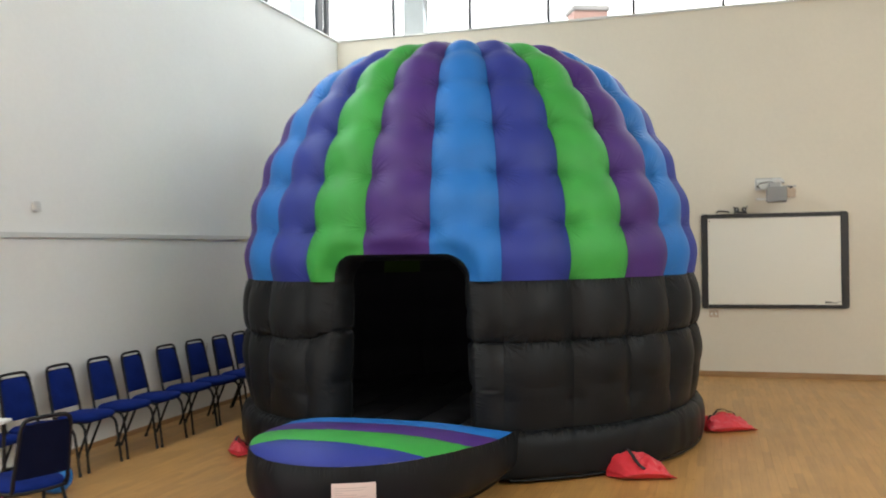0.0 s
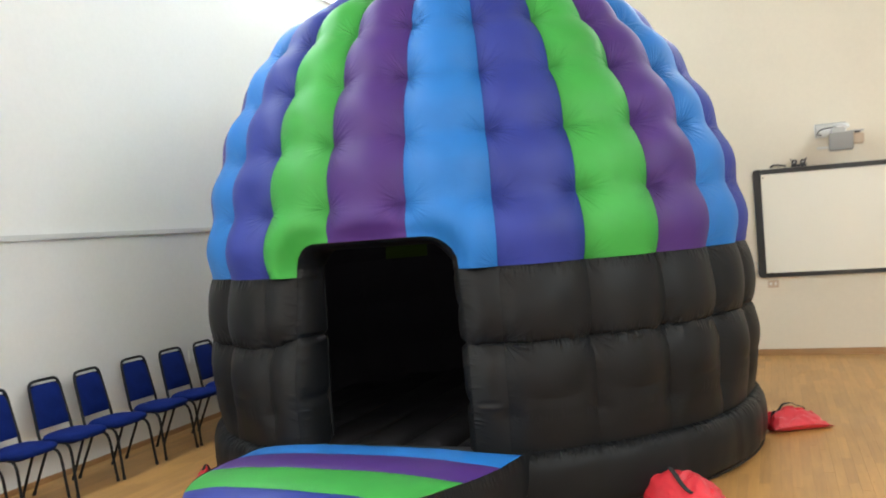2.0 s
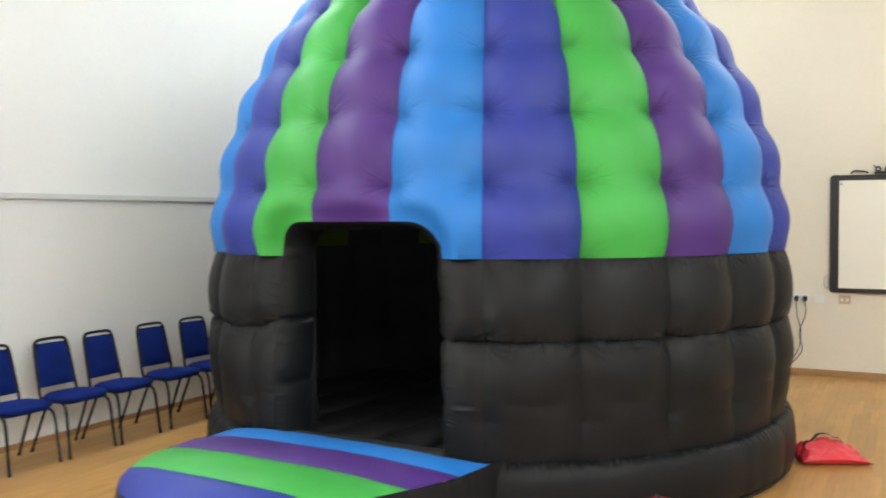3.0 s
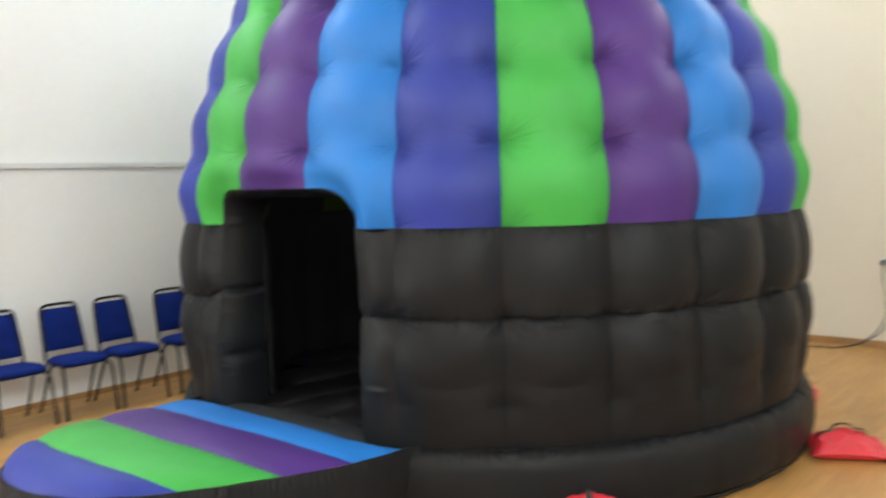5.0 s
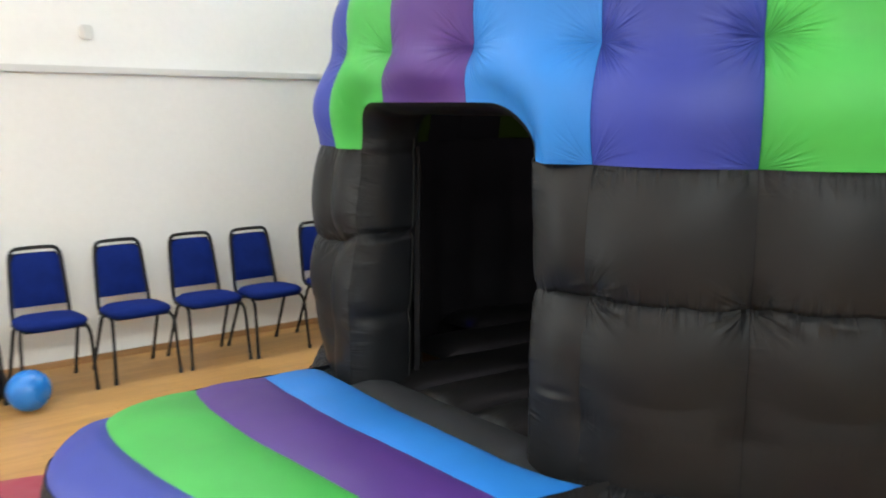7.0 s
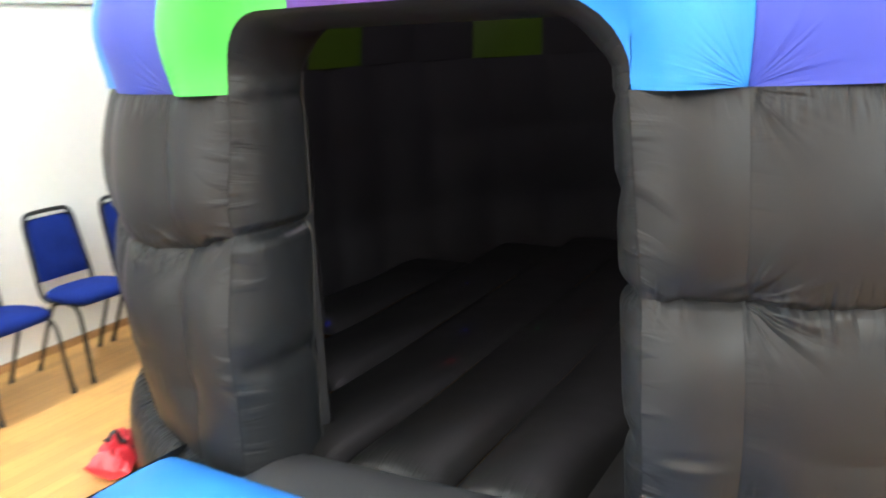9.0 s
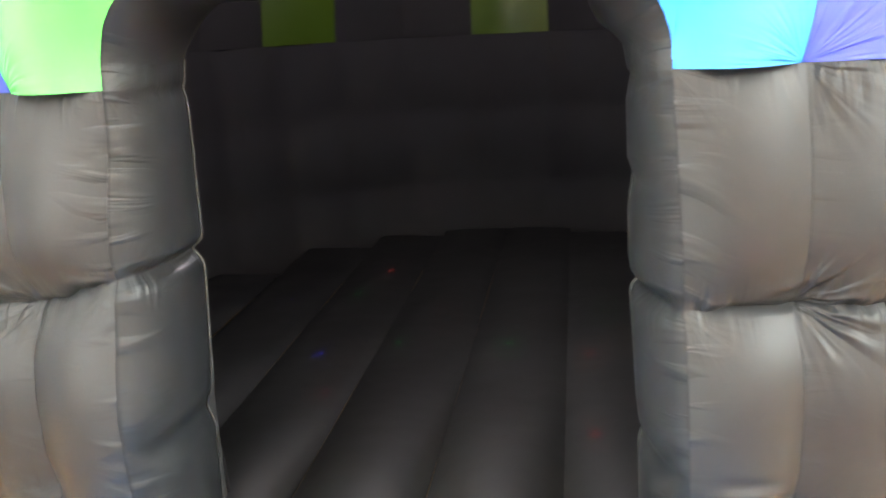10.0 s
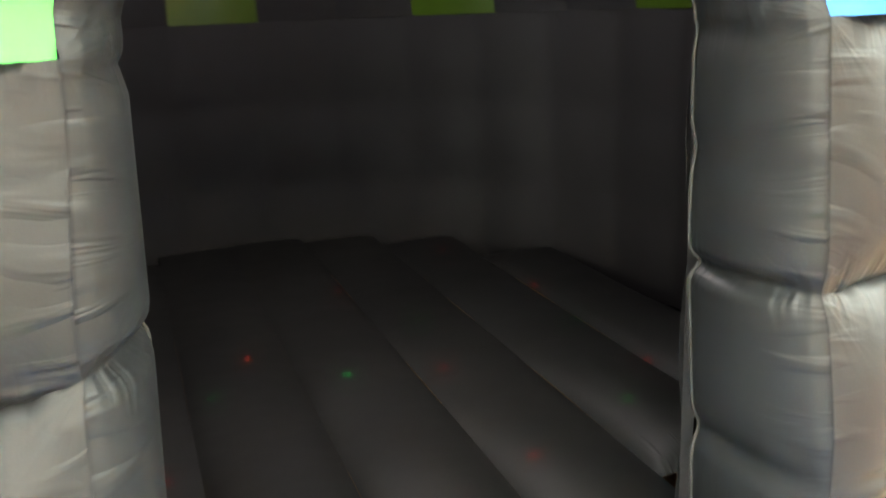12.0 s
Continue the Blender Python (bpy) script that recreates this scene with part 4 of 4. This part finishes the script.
# ---- sandbags ----
def sandbag(x, y, rz, l, w, h, label, seed=0, long_strap=False, skew=0.0):
    """A filled vinyl bag sewn like a pillow: pinched corners, a raised back, one corner turned up, a strap over it."""
    bag = tagged(empty("sandbag", x, y, 0, rz), label, "sandbag", "sandbags round the dome")

    def half(s):
        return w / 2 * (0.90 + 0.10 * s * s - 0.20 * max(0.0, s) ** 2)

    def along(s, t):
        """Distance along the bag; its raised end lies askew."""
        return l / 2 * (s - skew * t * (1 - s) / 2)

    def crest(s):
        return h * float(np.interp(s, [-1, -0.8, -0.3, 0.3, 0.8, 1], [0.22, 0.74, 1.0, 0.90, 0.48, 0.12]))

    def seam(s):
        return 0.012 + 0.26 * crest(s)

    def top(s, t):
        ridge = max(0.0, 1 - abs(t - 0.18 * (1 - t * t)) ** 1.5) ** 0.85
        fold = 0.032 * abs(noise.noise(Vector((s * 2.2 + seed, t * 3.0 + s, seed)))) - 0.040 * abs(noise.noise(Vector((s * 4 - t * 3, t * 2 + seed, 4.0)))) + 0.010 * noise.noise(Vector((s * 7, t * 6, seed)))
        return seam(s) + (crest(s) - seam(s)) * ridge + fold * min(1.0, ridge * 3)

    bm = bmesh.new()
    nv = 24
    ss = [-1.0] + list(np.linspace(-0.985, 0.985, 33)) + [1.0]
    for side in (0, 1):
        P, U = [], []
        for i, s in enumerate(ss):
            tip = i in (0, len(ss) - 1)
            row, uvr = [], []
            for t in np.linspace(-1, 1, nv + 1):
                turned_up = 0.40 * h * max(0.0, -s) ** 4 * (0.35 + 0.65 * max(0.0, t))
                if tip:
                    z = seam(s) + turned_up
                elif side:
                    z = top(s, t) + turned_up
                else:
                    z = 0.003 + (seam(s) - 0.003) * abs(t) ** 5 + turned_up * abs(t) ** 0.5
                row.append(Vector((along(s, t) * (0.92 + 0.08 * t * t) + 0.010 * noise.noise(Vector((s * 2, t * 2, seed + 5))), half(s) * t, z)))
                uvr.append((s * 0.5 + 0.5, t * 0.5 + 0.5))
            P.append(row)
            U.append(uvr)
        grid(bm, P, U)
    bmesh.ops.remove_doubles(bm, verts=bm.verts[:], dist=1e-4)
    part("bag", bm, BAG_RED, bag, "creased red vinyl bag", sharp=60)
    part("seam", tube_bm([(along(s, -1), -half(s) - 0.001, seam(s) + 0.14 * h * max(0.0, -s) ** 4) for s in np.linspace(-1, 1, 25)], 0.003, 5), BAG_RED, bag)
    st = []
    for k in np.linspace(0, 1, 15):
        arch = math.sin(math.pi * k)
        if long_strap:
            s, t, lift = -0.95 + 1.35 * k, 0.12 + 0.1 * arch, 0.022 * arch
        else:
            s, t, lift = -0.42 + 0.26 * k + 0.06 * math.sin(6 * k), 0.42 - 1.30 * k, 0.010 * arch
        st.append(Vector((along(s, t) * (0.92 + 0.08 * t * t), half(s) * t, top(s, t) + 0.003 + lift)))
    bm = bmesh.new()
    P = []
    for k, p in enumerate(st):
        d = (st[min(k + 1, 14)] - st[max(k - 1, 0)])
        a = Vector((d.y, -d.x, 0)).normalized() * 0.017
        P.append([p + a, p - a, p - a + Vector((0, 0, 0.004)), p + a + Vector((0, 0, 0.004)), p + a])
    grid(bm, P)
    part("strap", bm, STRAP, bag, "black webbing carrying strap")
    return bag


sandbag(-0.675, 7.385, 20, 0.55, 0.40, 0.205, "red vinyl sandbag with a black strap on the floor", 1, skew=0.45)
sandbag(0.05, 9.43, 28, 0.54, 0.32, 0.175, "red vinyl sandbag with a black strap beside the dome", 2, True)
sandbag(-0.70, 10.75, 100, 0.52, 0.36, 0.19, "red vinyl sandbag behind the dome", 3)
sandbag(-4.36, 7.365, 120, 0.40, 0.19, 0.15, "red vinyl sandbag between chairs and dome", 4)

# ---- floor mat ----
bm = bmesh.new()
P = []
for i in range(161):
    s = i / 160
    row = []
    for j in range(61):
        t = j / 60
        a = Vector((-4.32, 3.9, 0)).lerp(Vector((0.35, 3.9, 0)), s)
        b = Vector((-3.93, 5.53, 0)).lerp(Vector((0.35, 5.53, 0)), s)
        b.y = 5.53 + 0.16 * max(0.0, 1 - 4 * s)
        p = a.lerp(b, t)
        p.z = 0.010 + 0.024 * max(0, noise.noise(Vector((p.x * 1.1 + p.y * 1.3, p.y * 2.6 - p.x * 1.5, 0)))) * math.sin(math.pi * min(1, 8 * t, 8 * (1 - t)) / 2)
        # long folds where the vinyl has been rolled
        for k, (turn, dense) in enumerate(((0.5, 1.1), (-0.9, 0.9))):
            n = noise.noise(Vector(((p.x * math.cos(turn) + p.y * math.sin(turn)) * dense, (p.y * math.cos(turn) - p.x * math.sin(turn)) * 0.28, 20.0 + 7 * k)))
            p.z += 0.019 * max(0.0, 1 - abs(n) * 7) ** 1.5 * min(1.0, 9 * t, 9 * (1 - t))
        row.append(p)
    P.append(row)
grid(bm, P)
edge = [e for e in bm.edges if e.is_boundary]
ext = bmesh.ops.extrude_edge_only(bm, edges=edge)
for g in ext["geom"]:
    if isinstance(g, bmesh.types.BMVert):
        g.co.z = 0.0005
tagged(part("floor_mat", bm, MAT_RED), "dark red vinyl floor mat in front of the step", "mat")


# ---- the whiteboard wall ----
board = tagged(empty("whiteboard", 0.745, BACK_Y, 1.655), "interactive whiteboard in a wide black frame on the wall", "whiteboard")
bw, bh = 0.975, 0.675
part("surface", box_bm(-bw + 0.09, bw - 0.10, -0.030, -0.012, -bh + 0.05, bh - 0.06), BOARD_WHITE, board, "plain white writing surface", False)


def rounded_side(x_out, x_in):
    """One upright of the board's frame: its two outer corners rounded, its face slightly crowned."""
    sg = 1 if x_out > x_in else -1
    r, out = 0.045, []
    for a in np.linspace(0, math.pi / 2, 7):
        out.append((x_out - sg * r * (1 - math.sin(a)), bh - r * (1 - math.cos(a))))
    out = out + [(x, -z) for x, z in reversed(out)] + [(x_in, -bh), (x_in, bh)]
    bm = bmesh.new()
    rings = []
    for inset, y in ((0.0, -0.004), (0.0, -0.036), (0.006, -0.046)):
        cx = (x_out + x_in) / 2
        rings.append([bm.verts.new((x - math.copysign(inset, x - cx), y, z - math.copysign(inset, z))) for x, z in out])
    n = len(out)
    for a, b in zip(rings, rings[1:]):
        for k in range(n):
            bm.faces.new((a[k], a[(k + 1) % n], b[(k + 1) % n], b[k]))
    bm.faces.new(rings[-1])
    return bm


part("frame_side", rounded_side(-bw, -bw + 0.092), BOARD_BLACK, board, smooth=False)
part("frame_side", rounded_side(bw, bw - 0.102), BOARD_BLACK, board, smooth=False)
part("frame_top", box_bm(-bw + 0.09, bw - 0.10, -0.042, -0.004, bh - 0.065, bh - 0.004, bevel=0.008), BOARD_BLACK, board)
part("frame_bottom", box_bm(-bw + 0.09, bw - 0.10, -0.042, -0.004, -bh + 0.002, -bh + 0.055, bevel=0.008), BOARD_BLACK, board)
part("badge", box_bm(bw - 0.31, bw - 0.225, -0.034, -0.029, -bh + 0.078, -bh + 0.100), BOARD_BLACK, board, "small dark printed mark", False)
part("badge", tube_bm(smooth_path([(bw - 0.22, -0.031, -bh + 0.084), (bw - 0.17, -0.031, -bh + 0.079), (bw - 0.12, -0.031, -bh + 0.106)], 4), 0.0045, 6), BOARD_BLACK, board, "small dark printed mark")
part("screw", box_bm(-bw + 0.110, -bw + 0.124, -0.034, -0.029, bh - 0.115, bh - 0.095), BOARD_BLACK, board, smooth=False)

proj = tagged(empty("projector", 0.88, BACK_Y, 2.62), "grey short-throw projector on a wall arm", "projector")
part("wall_plate", box_bm(-0.37, -0.01, -0.03, -0.003, 0.03, 0.20, bevel=0.006), WHITE_TRIM, proj)
part("arm", box_bm(-0.20, -0.06, -0.50, -0.03, 0.045, 0.11, bevel=0.008), STEEL, proj)
part("body", box_bm(-0.24, 0.015, -0.58, -0.34, -0.16, 0.045, bevel=0.012), PROJ_GREY, proj, "grey projector housing")
part("mirror_head", box_bm(0.016, 0.13, -0.54, -0.38, -0.10, 0.02, bevel=0.012), BRASS, proj, "tan side cover")
part("bracket", box_bm(-0.37, -0.241, -0.46, -0.36, -0.125, -0.10, bevel=0.004), WHITE_TRIM, proj)
part("bracket", box_bm(-0.03, 0.14, -0.46, -0.36, 0.047, 0.062, bevel=0.004), STEEL, proj)
part("rail", box_bm(-0.36, -0.02, -0.045, -0.03, 0.185, 0.20, bevel=0.003), STEEL, proj)
part("rail", box_bm(-0.36, -0.345, -0.045, -0.03, 0.04, 0.184, bevel=0.003), STEEL, proj)
part("lens", tube_bm([(0.07, -0.46, 0.021), (0.07, -0.46, 0.046)], 0.03, 14), BOARD_BLACK, proj)
for k in range(3):
    part("cable", tube_bm(smooth_path([(-0.10 - 0.03 * k, -0.04, 0.09), (-0.14, -0.09, 0.15 + 0.012 * k), (-0.05 + 0.02 * k, -0.14, 0.165), (0.0, -0.22, 0.12), (-0.06, -0.32, 0.115)], 5), 0.008, 6), WHITE_TRIM, proj)
part("cable", tube_bm(smooth_path([(-0.30, -0.04, 0.06), (-0.34, -0.08, 0.08), (-0.30, -0.12, 0.12), (-0.22, -0.2, 0.13), (-0.15, -0.3, 0.125)], 5), 0.008, 6), BOARD_BLACK, proj)

# a coil of spare cable hung at the board's lower corner
coil = []
for k in range(40):
    a = k / 39 * 4 * math.pi
    coil.append((-0.265 + 0.028 * math.cos(a) + 0.004 * k / 39, BACK_Y - 0.02 - 0.012 * k / 39, 1.10 + 0.075 * math.sin(a)))
tagged(part("cable", tube_bm(coil, 0.005, 6), STEEL), "coil of grey cable hung beside the board", "cable")

webcam = tagged(empty("camera_unit", 0.31, BACK_Y, 2.33), "small black camera unit on top of the board", "camera unit")
part("base", box_bm(-0.09, 0.09, -0.05, -0.004, 0.0, 0.03, bevel=0.006), BOARD_BLACK, webcam)
for sx in (-0.05, 0.05):
    eye = part("eye", tube_bm([(sx, -0.02, 0.055), (sx, -0.075, 0.055)], 0.034, 14), BOARD_BLACK, webcam)
    part("lens", tube_bm([(sx, -0.074, 0.055), (sx, -0.080, 0.055)], 0.014, 12), STEEL, eye)
    part("wing", tube_bm([(sx * 1.5, -0.03, 0.075), (sx * 1.9, -0.03, 0.102)], 0.007, 6), BOARD_BLACK, webcam)
tagged(part("cable", tube_bm(smooth_path([(-0.02, BACK_Y - 0.02, 2.345), (0.02, BACK_Y - 0.03, 2.37), (0.1, BACK_Y - 0.03, 2.365), (0.16, BACK_Y - 0.02, 2.35)], 5), 0.01, 6), BOARD_BLACK), "short black cable on top of the board", "cable")


def socket(name, x, y, z, rz, w, h, label):
    s = tagged(empty(name, x, y, z, rz), label, "socket", kind="")
    part("plate", box_bm(-w / 2, w / 2, -0.016, -0.001, -h / 2, h / 2, bevel=0.004), WHITE_TRIM, s)
    part("switch", box_bm(-w * 0.3, -w * 0.14, -0.021, -0.015, -h * 0.16, h * 0.16, bevel=0.002), WHITE_TRIM, s)
    part("switch", box_bm(w * 0.14, w * 0.3, -0.021, -0.015, -h * 0.16, h * 0.16, bevel=0.002), WHITE_TRIM, s)
    return s


tan = socket("wall_socket", -0.07, BACK_Y, 0.90, 0, 0.13, 0.10, "tan wall outlet below the whiteboard")
tan.children[0].data = tan.children[0].data.copy()
tan.children[0].data.materials[0] = BRASS
socket("wall_socket", -0.34, BACK_Y, 0.905, 0, 0.10, 0.09, "white single wall socket near the whiteboard")
twin = socket("wall_socket", -0.535, BACK_Y, 0.905, 0, 0.18, 0.10, "white double wall socket with two black plugs")
for px in (-0.05, 0.045):
    part("plug", box_bm(px - 0.024, px + 0.024, -0.055, -0.017, -0.035, 0.028, bevel=0.008), BOARD_BLACK, twin, "black plug")
socket("wall_socket", WALL_X, 5.58, 0.89, 90, 0.15, 0.09, "white double wall socket behind the chairs")
socket("wall_socket", WALL_X, 5.74, 0.89, 90, 0.09, 0.09, "white single wall socket behind the chairs")
socket("wall_socket", WALL_X, 9.30, 0.74, 90, 0.09, 0.14, "white wall socket behind the chairs")
sensor = tagged(empty("wall_sensor", WALL_X, 6.50, 2.325, 90), "small white sensor box on the wall", "sensor")
part("housing", box_bm(-0.043, 0.043, -0.045, -0.001, -0.043, 0.050, bevel=0.012), GREY_TRIM, sensor)
part("lens", box_bm(-0.03, 0.03, -0.052, -0.043, -0.045, 0.0, bevel=0.008), GREY_TRIM, sensor)

# loose cables from the plugs down to the floor
for k, dx in enumerate((-0.585, -0.49)):
    pts = [(dx, BACK_Y - 0.05, 0.87), (dx + 0.01, BACK_Y - 0.07, 0.72), (-0.53 - 0.02 * k, BACK_Y - 0.05, 0.5), (-0.57 + 0.05 * k, BACK_Y - 0.08, 0.28), (-0.72, BACK_Y - 0.14, 0.1 - 0.02 * k), (-0.95, BACK_Y - 0.2 - 0.03 * k, 0.012), (-1.3, BACK_Y - 0.35, 0.01), (-1.9, BACK_Y - 0.8 - 0.1 * k, 0.01)]
    tagged(part("cable", tube_bm(smooth_path(pts, 6), 0.0055, 6), BOARD_BLACK), "black power cable hanging from the wall socket", "cable", "cables at the socket")

# brick chimney far outside the high window
chim = tagged(empty("chimney", -3.66, 27.0, 0.0, 24), "glare-paled red brick chimney with a grey cap outside the high window", "chimney")
part("stack", box_bm(-0.52, 0.52, -0.42, 0.42, -0.3, 8.98, bevel=0.02), BRICK_RED, chim, smooth=False)
part("cap", box_bm(-0.58, 0.58, -0.48, 0.48, 8.98, 9.12, bevel=0.02), PILLAR, chim, smooth=False)
structure("ground", box_bm(-150, 150, -150, 150, -0.6, -0.3), PILLAR, "pale grey ground outside the hall", "ground")

# bright overcast sky seen through the high windows
m_sky, _, _, b_ = material("overcast sky", (1, 1, 1), 1.0)
b_.inputs["Emission Color"].default_value = (0.94, 0.97, 1.0, 1)
b_.inputs["Emission Strength"].default_value = 2.0
for nm, bx in (("backdrop_north", (-90, 90, 80, 80.2, -0.3, 60)), ("backdrop_west", (-90.2, -90, -80, 80, -0.3, 60))):
    structure(nm, box_bm(*bx), m_sky, "bright white overcast sky in the distance", "sky")

# white table whose corner stands by the loose chair
table = tagged(empty("table", -5.0, 4.55, 0, 12), "small white laminate table beside the loose chair", "table")
part("tabletop", box_bm(-0.3, 0.3, -0.5, 0.45, 0.72, 0.745, bevel=0.008), TABLE_TOP, table)
for sx in (-0.26, 0.26):
    for sy in (-0.45, 0.40):
        part("leg", tube_bm([(sx, sy, 0.0), (sx, sy, 0.72)], 0.014, 8), BLACK_STEEL, table)

# ---- floor boards ----
BW, BL = 0.07, 0.62


def board_mesh(w, l):
    bm = bmesh.new()
    box(bm, -w / 2, w / 2, -l / 2, l / 2, -0.012, 0.0)
    me = bpy.data.meshes.new("board")
    bm.to_mesh(me)
    bm.free()
    me.materials.append(FLOOR_WOOD)
    return me


SHARED = board_mesh(BW - 0.0009, BL - 0.0009)
rng = random.Random(4)
verts, faces = [], []
made = 0
nx = int((RIGHT_X - WALL_X) / BW) + 1
for i in range(nx):
    x = WALL_X + (i + 0.5) * BW
    y = FRONT_Y + rng.random() * -BL
    while y < BACK_Y:
        yc = y + BL / 2
        if -1.2 < x < 1.2 and 5.4 < yc < 9.6 and made < 300 and y + BL < BACK_Y:
            ob = new("board", SHARED)
            ob.location = (x, yc, 0)
            ob.parent = floor
            made += 1
        elif x + BW / 2 < RIGHT_X + 0.05:
            n = len(verts)
            a, b = (BW - 0.0009) / 2, (BL - 0.0009) / 2
            lo, hi = max(yc - b, FRONT_Y), min(yc + b, BACK_Y)
            verts += [(x - a, lo, 0), (x + a, lo, 0), (x + a, hi, 0), (x - a, hi, 0)]
            faces.append((n, n + 1, n + 2, n + 3))
        y += BL
me = bpy.data.meshes.new("boards")
me.from_pydata(verts, [], faces)
me.materials.append(FLOOR_WOOD)
rest = new("boards", me)
rest.parent = floor
tagged(rest, "varnished oak floor boards", kind="stuff")
